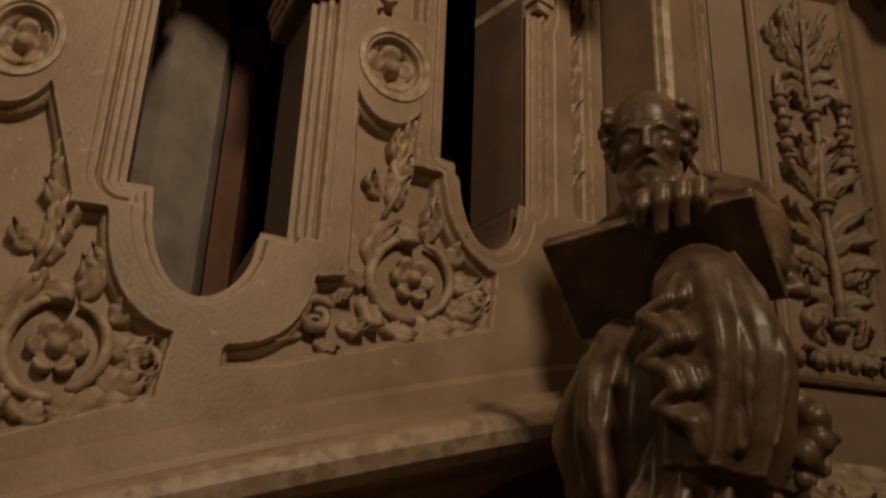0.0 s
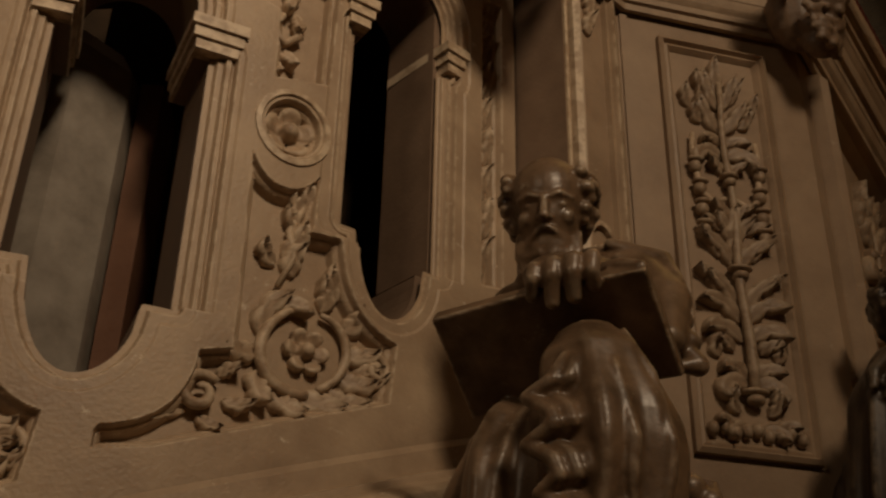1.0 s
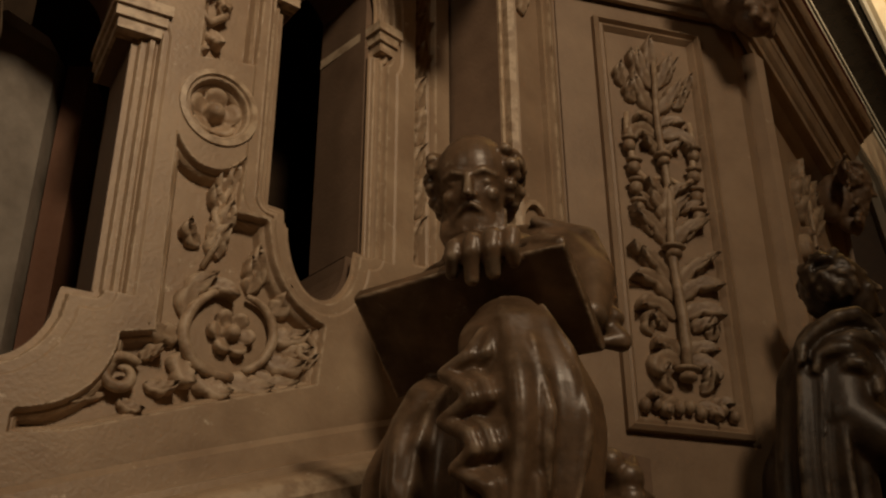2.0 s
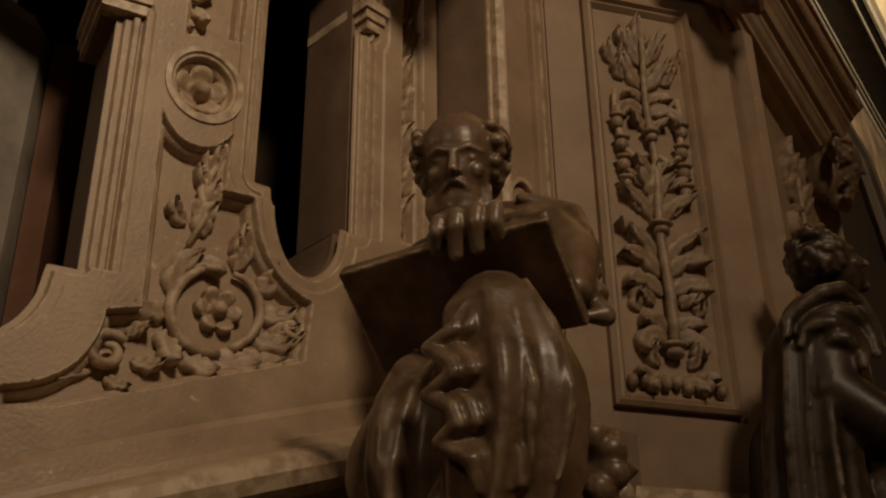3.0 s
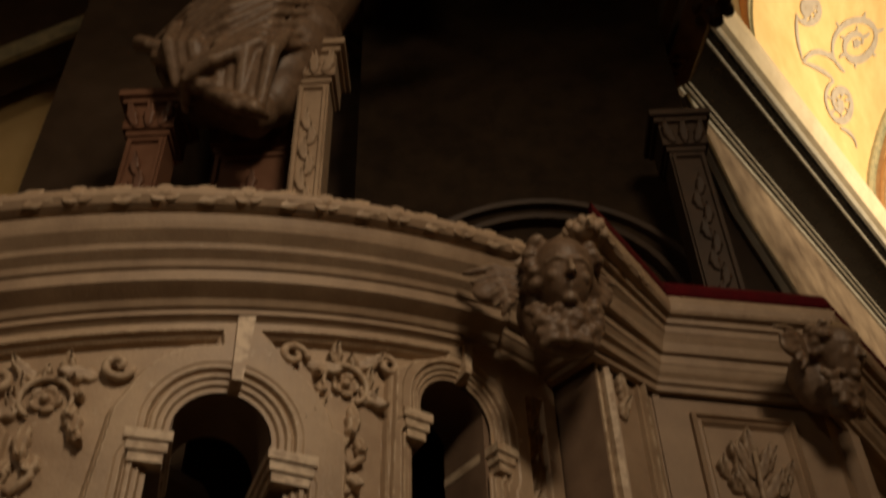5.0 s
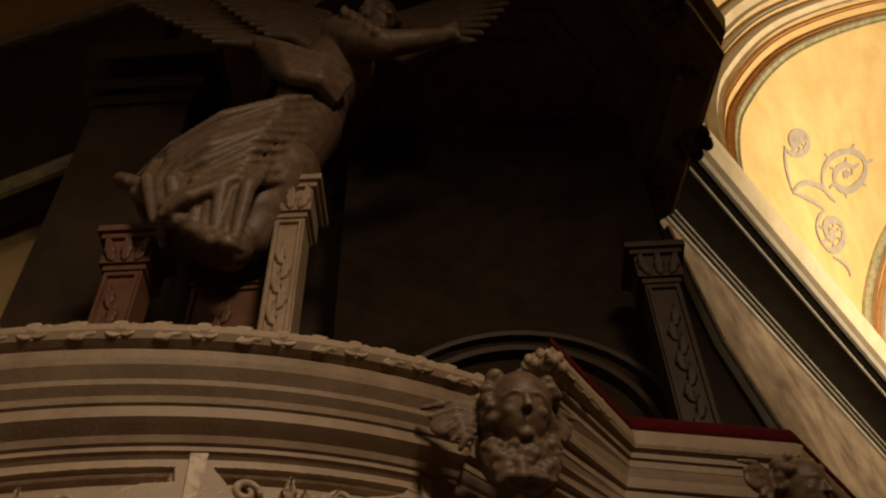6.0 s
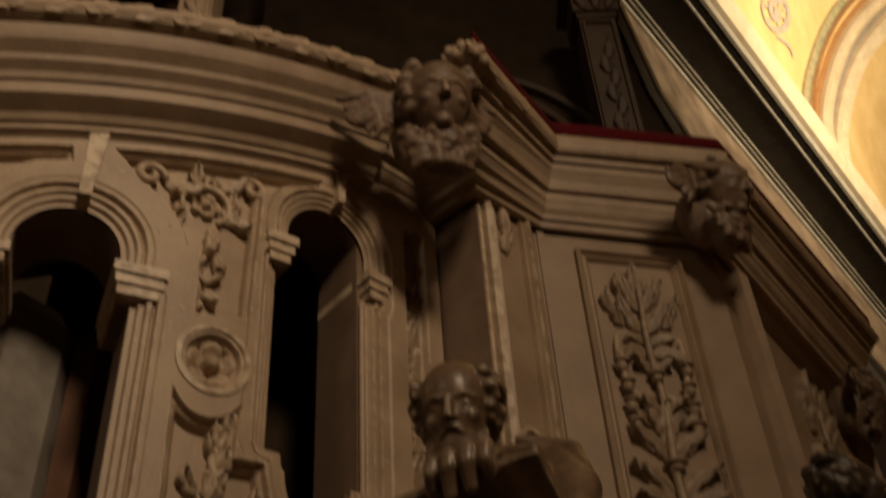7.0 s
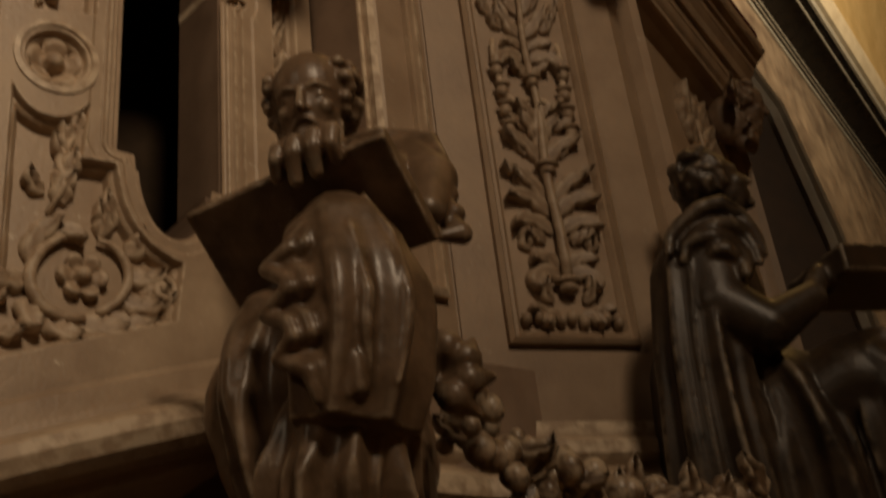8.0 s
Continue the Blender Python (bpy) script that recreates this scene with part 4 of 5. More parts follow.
rows = [[bm.verts.new((0.75 + r * math.cos(2 * math.pi * k / 24), -2.45 + 0.75 * r * math.sin(2 * math.pi * k / 24), z)) for k in range(24)] for r, z in prof]
for q, r in zip(rows, rows[1:]):
    for k in range(24):
        bm.faces.new((q[k], q[(k + 1) % 24], r[(k + 1) % 24], r[k]))
bm.faces.new(rows[0])
bm.faces.new(rows[-1])
part("stem", bm, M_PLAIN, pulpit, smooth=True)
# inside of the pulpit's box: platform, lining and cover added to keep openings black
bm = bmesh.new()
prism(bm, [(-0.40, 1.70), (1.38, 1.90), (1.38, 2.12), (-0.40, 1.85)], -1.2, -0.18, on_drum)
part("platform", bm, M_SHADE, pulpit)
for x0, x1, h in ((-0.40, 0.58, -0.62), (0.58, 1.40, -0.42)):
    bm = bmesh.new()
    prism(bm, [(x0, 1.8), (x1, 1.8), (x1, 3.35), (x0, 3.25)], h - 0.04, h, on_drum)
    part("shade_lining", bm, M_SHADE, pulpit)
bm = bmesh.new()
box(bm, (-1.2, -3.06, 3.42), (1.15, -2.0, 3.487))
part("inner_shade_ledge", bm, M_DARK, pulpit)

# ---- seen through the openings
post = tagged(new("marble_post"), "grey marble post with a brown wooden edge inside the pulpit", "post")
bm = bmesh.new()
# many-sided shaft with a chamfered, slightly broken top
rows = []
for r, z in ((0.150, 1.85), (0.150, 2.90), (0.148, 2.935), (0.118, 2.985), (0.075, 2.995), (0.0, 2.998)):
    rows.append([bm.verts.new((0.060 + r * math.cos(math.pi * (k + 0.42) / 4), -3.17 + r * math.sin(math.pi * (k + 0.42) / 4), z + 0.012 * math.sin(2.3 * k) * (r < 0.149))) for k in range(8)])
for q, r in zip(rows, rows[1:]):
    for k in range(8):
        bm.faces.new((q[k], q[(k + 1) % 8], r[(k + 1) % 8], r[k]))
bm.faces.new(rows[0][::-1])
bmesh.ops.remove_doubles(bm, verts=bm.verts, dist=1e-4)
part("shaft", bm, M_GREY, post)
bm = bmesh.new()
box(bm, (0.205, -3.20, 1.85), (0.250, -3.06, 2.93))
part("edge_board", bm, M_REDBROWN, post)
bm = bmesh.new()
tube(bm, [(0.285, -3.06, 1.85), (0.285, -3.06, 2.98)], [0.010, 0.010], None, 8)
part("rail", bm, M_DARK, post, smooth=True)

# dark carved scrollwork deeper inside
scrollwork = tagged(new("scrollwork"), "dark carved wooden scrollwork upright inside the pulpit", "scrollwork")
for k in range(7):
    bm = bmesh.new()
    z0, fl = 2.05 + 0.125 * k, 1 if k % 2 else -1
    pts = [(0.338 + fl * x, -3.00, z0 + z) for x, z, _ in spiral(0, 0, 0.030, 0.008, -90, 1.3, 0, 24)]
    tube(bm, [(0.338 - fl * 0.028, -3.0, z0 - 0.075), (0.338 - fl * 0.024, -3.0, z0 - 0.045)] + pts, [0.007] * 27, None, 8)
    part("scroll", bm, M_DARK, scrollwork, smooth=True)
bm = bmesh.new()
box(bm, (0.372, -3.02, 1.85), (0.386, -2.99, 2.98))
part("stile", bm, M_DARK, scrollwork)

# ---------------------------------------------------------------- cushion on the ledge
bm = bmesh.new()
rows = []
CP = [(0.93, 3.541), (0.97, 3.55), (0.97, 3.572), (0.9, 3.588), (0.4, 3.594), (-0.6, 3.594), (-0.6, 3.541)]
for i in range(2, 6):
    w, e = wall_line[i], edge_line[i] * 0.985 + wall_line[i] * 0.015
    rows.append([bm.verts.new((*(w + (e - w) * f), z)) for f, z in CP])
for q, r in zip(rows, rows[1:]):
    for j in range(len(CP)):
        bm.faces.new((q[j], q[(j + 1) % len(CP)], r[(j + 1) % len(CP)], r[j]))
bm.faces.new(rows[0])
bm.faces.new(rows[-1][::-1])
tagged(part("velvet_cover", bm, M_VELVET), "dark red velvet cover on the pulpit's ledge", "cover")


# ---------------------------------------------------------------- carved figures
def capsule(bm, a, b, ra, rb, n=6):
    a, b = Vector(a), Vector(b)
    pts = [a + (b - a) * i / n for i in range(n + 1)]
    sides = 28 if max(ra, rb) > 0.03 else 14
    tube(bm, pts, [ra + (rb - ra) * i / n for i in range(n + 1)], None, sides)
    ball(bm, a, (ra,) * 3, None, sides, sides // 2)
    ball(bm, b, (rb,) * 3, None, sides, sides // 2)


def bent(bm, pts, radii):
    for (a, ra), (b, rb) in zip(zip(pts, radii), list(zip(pts, radii))[1:]):
        capsule(bm, a, b, ra, rb, 3)


def drape(bm, spine, radii, folds, n=44, m=110, squash=1.0):
    """Cloth round a limb: a tube whose girth rises in ridged folds; a fold is (count, height, phase, twist)."""
    spine = [Vector(p) for p in spine]
    last, rows = len(spine) - 1, []
    for i in range(n + 1):
        f = i / n
        u = f * last
        k = min(int(u), last - 1)
        w = u - k
        p0, p1, p2, p3 = spine[max(k - 1, 0)], spine[k], spine[k + 1], spine[min(k + 2, last)]
        c = 0.5 * (2 * p1 + (p2 - p0) * w + (2 * p0 - 5 * p1 + 4 * p2 - p3) * w * w + (3 * p1 - p0 - 3 * p2 + p3) * w ** 3)
        r = radii[k] + (radii[k + 1] - radii[k]) * (w * w * (3 - 2 * w))
        d = (p2 - p1).normalized()
        a = d.cross(Vector((0, 1, 0))).normalized()
        b = d.cross(a).normalized()
        row = []
        for j in range(m):
            t = 2 * math.pi * j / m
            g = sum(h * ((0.5 + 0.5 * math.sin(q * t + ph + tw * f + 0.5 * math.sin(3.1 * f + ph))) ** 2.2 - 0.3) for q, h, ph, tw in folds)
            s = r * (1 + g * min(1.0, 0.15 + 1.6 * f))
            row.append(bm.verts.new(c + a * (s * math.cos(t)) + b * (s * squash * math.sin(t))))
        rows.append(row)
    for q, s in zip(rows, rows[1:]):
        for j in range(m):
            bm.faces.new((q[j], q[(j + 1) % m], s[(j + 1) % m], s[j]))
    bm.faces.new(rows[0])
    bm.faces.new(rows[-1][::-1])


def head(bm, c, r, yaw, pitch, beard=True, curls=26, seed=3, bald=False):
    """Head with brow, nose, cheeks, hair curls and beard; yaw 0 looks along -y."""
    m = Matrix.Rotation(radians(yaw), 3, "Z") @ Matrix.Rotation(radians(pitch), 3, "X")
    c = Vector(c)
    P = lambda x, y, z: c + m @ Vector((x * r, y * r, z * r))
    ball(bm, P(0, 0.06, 0.16), (0.76 * r, 0.88 * r, 0.90 * r), None, 28, 18, m)
    ball(bm, P(0, -0.28, -0.26), (0.57 * r, 0.58 * r, 0.80 * r), None, 28, 18, m)
    for s in (-1, 1):
        bent(bm, [P(0.08 * s, -0.80, 0.15), P(0.28 * s, -0.77, 0.21), P(0.50 * s, -0.58, 0.12)], [0.055 * r, 0.062 * r, 0.05 * r])
        ball(bm, P(0.26 * s, -0.69, 0.0), (0.15 * r, 0.085 * r, 0.075 * r), None, 12, 8, m)
        ball(bm, P(0.33 * s, -0.62, -0.24), (0.20 * r, 0.17 * r, 0.18 * r), None, 14, 10, m)
        ball(bm, P(0.09 * s, -0.90, -0.25), (0.065 * r, 0.07 * r, 0.055 * r), None, 10, 8, m)
        ball(bm, P(0.74 * s, 0.02, -0.06), (0.10 * r, 0.16 * r, 0.22 * r), None, 12, 8, m)
    bent(bm, [P(0, -0.82, 0.14), P(0, -0.93, -0.06), P(0, -1.03, -0.24)], [0.065 * r, 0.075 * r, 0.095 * r])
    bent(bm, [P(-0.15, -0.78, -0.50), P(0, -0.85, -0.48), P(0.15, -0.78, -0.50)], [0.04 * r, 0.06 * r, 0.04 * r])
    bent(bm, [P(-0.11, -0.77, -0.58), P(0, -0.82, -0.59), P(0.11, -0.77, -0.58)], [0.045 * r, 0.06 * r, 0.045 * r])
    ball(bm, P(0, -0.72, -0.82), (0.2 * r, 0.16 * r, 0.16 * r), None, 14, 10, m)
    rnd = random.Random(seed)
    for k in range(curls):
        f = (k + 0.5) / curls
        a = (1.05 + 1.75 * rnd.random()) * (1 if k % 2 else -1)
        t = 0.80 - 1.35 * f
        if bald:
            a, t = (1.00 + 1.7 * rnd.random()) * (1 if k % 2 else -1), 0.60 - 1.25 * f
        w = math.sqrt(max(0.12, 1 - (t - 0.1) ** 2))
        q = P(0.84 * w * math.sin(a), -0.78 * w * math.cos(a) + 0.08, 0.14 + t)
        rr = rnd.uniform(0.13, 0.19) * r * (0.80 if bald else 0.72 if curls > 50 else 1.0)
        ball(bm, q, (rr * 1.2, rr * 1.2, rr), None, 10, 8)
    if beard:
        ball(bm, P(0, -0.56, -0.86), (0.48 * r, 0.36 * r, 0.58 * r), None, 20, 14, m)
        for k in range(0 if bald else 26):
            a = -1.45 + 2.9 * (k + 0.5) / 26
            j1, j2 = rnd.uniform(-0.07, 0.07), rnd.uniform(-0.10, 0.10)
            z = 0.36 + 0.50 * math.cos(a) ** 0.7 + j1
            bent(bm, [P(0.80 * math.sin(a), -0.56 * math.cos(a) + 0.04, z), P(0.82 * math.sin(a + j2), -0.34 * math.cos(a) + 0.12, z + 0.11), P(0.62 * math.sin(a + j2), 0.14, 0.98)], [0.05 * r, 0.085 * r, 0.07 * r])
        if bald:
            # combed-back hair low round the crown
            ball(bm, P(0, 0.30, 0.10), (0.80 * r, 0.74 * r, 0.80 * r), None, 24, 16, m)
        for s in (-1, 1):
            bent(bm, [P(0.02 * s, -0.90, -0.42), P(0.16 * s, -0.86, -0.50), P(0.28 * s, -0.76, -0.66)], [0.055 * r, 0.065 * r, 0.04 * r])
            for k in range(5):
                bent(bm, [P((0.56 - 0.1 * k) * s, -0.42 - 0.1 * k, -0.52 - 0.06 * k), P((0.54 - 0.11 * k) * s, -0.66 - 0.05 * k, -0.92), P((0.40 - 0.09 * k) * s, -0.76, -1.24), P((0.26 - 0.04 * k) * s, -0.70, -1.40 - 0.03 * k)], [0.06 * r, 0.09 * r, 0.085 * r, 0.05 * r])


def seated_figure():
    """Bald bearded figure that leans on a large open book set on its raised knee."""
    bm = bmesh.new()
    head(bm, (0.974, -3.500, 2.492), 0.085, -15, 20, True, 84, 5, True)
    # torso and shoulders behind the book
    bent(bm, [(0.985, -3.36, 1.95), (0.99, -3.38, 2.2), (0.98, -3.43, 2.38)], [0.14, 0.10, 0.06])
    capsule(bm, (0.94, -3.42, 2.34), (1.09, -3.42, 2.35), 0.06, 0.065)
    # full sleeve beside the book, gathered in rolls
    bent(bm, [(1.06, -3.41, 2.42), (1.115, -3.455, 2.405), (1.142, -3.515, 2.33), (1.130, -3.57, 2.245)], [0.055, 0.052, 0.044, 0.026])
    for k in range(6):
        bent(bm, [(1.075 + 0.010 * k, -3.475 - 0.012 * k, 2.450 - 0.032 * k), (1.150 + 0.005 * k, -3.500 - 0.011 * k, 2.412 - 0.040 * k), (1.165 - 0.004 * k, -3.535 - 0.006 * k, 2.355 - 0.030 * k)], [0.012, 0.017, 0.009])
    # hand over the book's upper edge, the wrist coming from the sleeve
    ball(bm, (0.972, -3.622, 2.312), (0.058, 0.056, 0.034), None, 22, 14, Matrix.Rotation(0.30, 3, "X"))
    bent(bm, [(1.09, -3.50, 2.345), (1.03, -3.565, 2.335), (0.985, -3.60, 2.320)], [0.044, 0.041, 0.037])
    for k, (x, y, tip, r) in enumerate(((0.926, -3.668, 2.262, 0.0125), (0.950, -3.682, 2.248, 0.0140), (0.976, -3.694, 2.252, 0.0140), (1.001, -3.702, 2.266, 0.0125))):
        bent(bm, [(x * 0.8 + 0.194, -3.640, 2.310), (x, y, 2.297 + 0.002 * k), (x - 0.003, y - 0.004, 2.280), (x - 0.003 + 0.002 * k, y + 0.012, tip)], [r * 1.15, r * 1.0, r * 0.92, r * 0.8])
    bent(bm, [(1.015, -3.62, 2.318), (1.045, -3.68, 2.302), (1.066, -3.705, 2.290)], [0.016, 0.013, 0.009])
    # open book: two leaves of a thick folio
    tl, tr, br = Vector((0.787, -3.585, 2.254)), Vector((1.068, -3.720, 2.279)), Vector((1.136, -3.619, 2.168))
    tm = (tl + tr) / 2 + Vector((0, 0.004, 0.008))
    dn = br - tr
    nrm = (tr - tl).cross(dn).normalized()
    for a, b in ((tl, tm), (tm, tr)):
        q = [a, b, b + dn, a + dn]
        v0 = [bm.verts.new(p) for p in q]
        v1 = [bm.verts.new(p + nrm * (0.030 if nrm.y > 0 else -0.030)) for p in q]
        bm.faces.new(v0)
        bm.faces.new(v1[::-1])
        for i in range(4):
            bm.faces.new((v0[i], v0[(i + 1) % 4], v1[(i + 1) % 4], v1[i]))
    # raised knee under taut cloth with a few long ridges, gathered in at the hem
    bent(bm, [(0.99, -3.42, 2.04), (1.0, -3.57, 2.09), (1.002, -3.640, 2.125)], [0.11, 0.078, 0.070])
    drape(bm, [(1.000, -3.640, 2.205), (1.004, -3.664, 2.140), (1.014, -3.676, 2.050), (1.012, -3.674, 1.965), (1.000, -3.668, 1.890)], [0.046, 0.075, 0.087, 0.082, 0.072], [(7, 0.17, 0.6, 0.9), (4, 0.10, 2.0, -0.7)], squash=0.95)
    for k, (x0, x1, x2) in enumerate(((1.004, 1.026, 1.024), (1.036, 1.074, 1.058))):
        bent(bm, [(x0, -3.708, 2.195), (x1 - 0.010, -3.738 + 0.014 * k, 2.125), (x1 + 0.004, -3.758 + 0.016 * k, 2.030), (x1, -3.756 + 0.016 * k, 1.985), (x2, -3.738, 1.920)], [0.003, 0.008, 0.010, 0.009, 0.004])
    # loose edge of the cloth, folding in and out between the knees
    edge = [(0.958, -3.712, 2.150), (0.938, -3.724, 2.112), (0.908, -3.706, 2.094), (0.934, -3.732, 2.066), (0.938, -3.738, 2.050), (0.906, -3.708, 2.030), (0.936, -3.738, 2.004), (0.942, -3.742, 1.985), (0.920, -3.716, 1.968), (0.956, -3.740, 1.940), (0.966, -3.736, 1.905)]
    bent(bm, edge, [0.008, 0.011, 0.010, 0.011, 0.011, 0.010, 0.011, 0.011, 0.010, 0.011, 0.008])
    for d in (0.016, 0.032, 0.048):
        bent(bm, [(0.965 + (x - 0.965) * (1 - 12 * d) + d, y - 0.10 * d, z + 0.2 * d) for x, y, z in edge], [0.012] * 11)
    # other leg, lower and further back, in heavy slanting folds
    drape(bm, [(0.945, -3.47, 2.150), (0.905, -3.545, 2.070), (0.892, -3.560, 1.990), (0.898, -3.556, 1.910), (0.915, -3.540, 1.820)], [0.045, 0.060, 0.066, 0.060, 0.050], [(5, 0.36, 1.0, 3.4), (8, 0.20, 0.2, -3.0)])
    # tunic under the hem, in small broken folds
    drape(bm, [(1.000, -3.610, 1.960), (0.992, -3.620, 1.890), (0.980, -3.610, 1.830), (0.975, -3.585, 1.760), (0.985, -3.55, 1.700)], [0.070, 0.084, 0.092, 0.088, 0.070], [(9, 0.26, 0.6, 2.6), (14, 0.12, 1.0, -3.0)])
    # carved bow of leaves below the book's corner
    for a in range(6):
        t = radians(-70 + 48 * a)
        bent(bm, [(1.118, -3.590, 1.972), (1.118 + 0.036 * math.cos(t), -3.625, 1.972 + 0.036 * math.sin(t)), (1.118 + 0.068 * math.cos(t + 0.35), -3.605, 1.972 + 0.068 * math.sin(t + 0.35))], [0.018, 0.023, 0.006])
    # bracket below the figure
    bent(bm, [(0.98, -3.36, 2.0), (0.98, -3.40, 1.80), (1.0, -3.32, 1.62)], [0.14, 0.13, 0.10])
    return sculpt("seated_statue", bm, M_STATUE, 0.0032, "dark varnished seated bearded statue leaning on an open book", "statue", 3, "statues at the pulpit's corners")


def turned_figure():
    """Seated figure seen from behind its shoulder, cloak over the arm, book in its lap."""
    bm = bmesh.new()
    head(bm, (1.720, -3.13, 2.515), 0.074, 78, -14, False, 110, 11)
    bent(bm, [(1.68, -3.02, 1.85), (1.68, -3.05, 2.15), (1.70, -3.10, 2.36)], [0.15, 0.13, 0.075])
    bent(bm, [(1.655, -3.19, 2.335), (1.645, -3.22, 2.22), (1.71, -3.25, 2.16), (1.80, -3.25, 2.21)], [0.07, 0.058, 0.045, 0.028])
    # cloak wound over the shoulder in nested bands
    ball(bm, (1.655, -3.215, 2.33), (0.085, 0.05, 0.09), None, 16, 10)
    for k in range(4):
        r = 0.084 - 0.017 * k + 0.004 * math.sin(4.1 * k)
        c = Vector((1.655 + 0.009 * math.sin(2.3 * k), -3.250 - 0.004 * k, 2.315 - 0.014 * k))
        bent(bm, [c + Vector((r * math.cos(t), 0.010 * math.sin(3 * t), r * (1.05 + 0.18 * math.sin(2 * t + k)) * math.sin(t))) for t in [radians(-10 - 6 * k + 27 * i) for i in range(8)]], [0.009, 0.014, 0.017, 0.017, 0.016, 0.015, 0.013, 0.008])
    drape(bm, [(1.65, -3.17, 2.39), (1.63, -3.18, 2.28), (1.612, -3.175, 2.10), (1.615, -3.16, 1.90), (1.64, -3.13, 1.62)], [0.045, 0.080, 0.082, 0.092, 0.105], [(8, 0.20, 0.5, 1.5), (13, 0.10, 1.2, -1.0)])
    # legs forward under long folds
    bent(bm, [(1.70, -3.08, 1.98), (1.85, -3.20, 2.06), (1.905, -3.22, 2.04), (1.93, -3.18, 1.65)], [0.12, 0.09, 0.085, 0.10])
    drape(bm, [(1.84, -3.16, 2.12), (1.895, -3.215, 2.06), (1.915, -3.215, 1.95), (1.94, -3.19, 1.78), (1.96, -3.16, 1.58)], [0.05, 0.088, 0.096, 0.108, 0.12], [(7, 0.20, 0.9, 1.5), (12, 0.10, 2.2, -1.2)])
    drape(bm, [(1.74, -3.14, 2.14), (1.76, -3.17, 2.04), (1.78, -3.16, 1.9), (1.80, -3.14, 1.6)], [0.05, 0.09, 0.10, 0.11], [(7, 0.26, 0.4, 3.0), (11, 0.12, 1.0, -2.0)])
    # hand and book in the lap
    bent(bm, [(1.80, -3.25, 2.21), (1.83, -3.24, 2.26), (1.85, -3.22, 2.235)], [0.024, 0.018, 0.01])
    o = Vector((1.80, -3.16, 2.225))
    u, w, n = Vector((0.24, 0.10, 0.03)), Vector((0.06, -0.13, 0.015)), Vector((0, 0, 0.055))
    q = [o, o + u, o + u + w, o + w]
    v0 = [bm.verts.new(p) for p in q]
    v1 = [bm.verts.new(p + n) for p in q]
    bm.faces.new(v0[::-1])
    bm.faces.new(v1)
    for i in range(4):
        bm.faces.new((v0[i], v0[(i + 1) % 4], v1[(i + 1) % 4], v1[i]))
    bent(bm, [(1.70, -3.02, 1.95), (1.72, -3.06, 1.70), (1.72, -3.0, 1.5)], [0.17, 0.16, 0.12])
    return sculpt("seated_statue", bm, M_STATUE_SHADE, 0.0048, "dark seated statue in a heavy cloak with a book", "statue", 3, "statues at the pulpit's corners")


def cherub(c, yaw, r, seed):
    """Child's head with curls between two small feathered wings."""
    bm = bmesh.new()
    head(bm, c, r, yaw, 18, False, 44, seed)
    m = Matrix.Rotation(radians(yaw), 3, "Z")
    c = Vector(c)
    for s, g in ((-1, 1.0), (1, 0.62)):
        ball(bm, c + m @ Vector((s * 1.35 * g * r, 0.42 * r, -0.02 * r)), (0.80 * g * r, 0.20 * r, 0.46 * r), None, 16, 10, m @ Matrix.Rotation(0.35 * s, 3, "Y"))
        for k in range(6):
            b = c + m @ Vector((s * (0.85 + 0.05 * k) * g * r, 0.30 * r, (0.42 - 0.20 * k) * r))
            e = c + m @ Vector((s * (2.25 - 0.17 * k) * g * r, 0.36 * r, (0.30 - 0.24 * k) * r))
            bent(bm, [b, (b + e) / 2 + Vector((0, -0.10 * r, 0.10 * r)), e], [0.07 * r, 0.10 * r, 0.075 * r])
    ball(bm, c + m @ Vector((0, 0.1 * r, -1.15 * r)), (0.66 * r, 0.36 * r, 0.46 * r), None, 16, 10)
    ball(bm, c + m @ Vector((0.1 * r, 0.25 * r, -1.65 * r)), (0.55 * r, 0.36 * r, 0.5 * r), None, 16, 10)
    # ruff of small curled leaves under the chin
    rnd = random.Random(seed + 5)
    for k in range(60):
        a, v = rnd.uniform(-1.2, 1.2), rnd.uniform(-1.95, -0.95)
        w = 0.95 - 0.35 * (-0.95 - v)
        q = rnd.uniform(0.09, 0.16) * r
        ball(bm, c + m @ Vector((w * r * math.sin(a), 0.25 * r - 0.55 * w * r * math.cos(a), v * r)), (q * 1.2, q, q), None, 8, 6)
    ball(bm, c + m @ Vector((0, 0.7 * r, -0.5 * r)), (1.0 * r, 0.7 * r, 1.2 * r), None, 14, 10)
    return sculpt("cherub_head", bm, M_CHERUB, 0.0045, "carved stone cherub head with small wings under the cornice", "cherub head", 3, "cherub heads on the cornice")


seated_figure()
turned_figure()
cherub((0.985, -3.420, 3.362), 10, 0.098, 21)
cherub((1.672, -3.115, 3.348), 40, 0.082, 22)
cherub((2.150, -2.44, 3.19), 72, 0.066, 23)

# garland of fruit between the statues
rnd = random.Random(8)
garland = tagged(new("garland"), "dark carved garland of fruit and leaves between the statues", "garland")
for i in range(120):
    f = (i + 0.5) / 120
    r = rnd.uniform(0.012, 0.025)
    bm = bmesh.new()
    ball(bm, (1.13 + 0.49 * f + rnd.uniform(-0.02, 0.02), -3.50 + 0.26 * f + rnd.uniform(-0.045, 0.045), 1.965 - 0.10 * math.sin(math.pi * f * 0.85) - 0.05 * f + rnd.uniform(-0.045, 0.045)), (r, r, r * 1.1), None, 8, 6)
    part("fruit", bm, M_STATUE, garland, smooth=True)
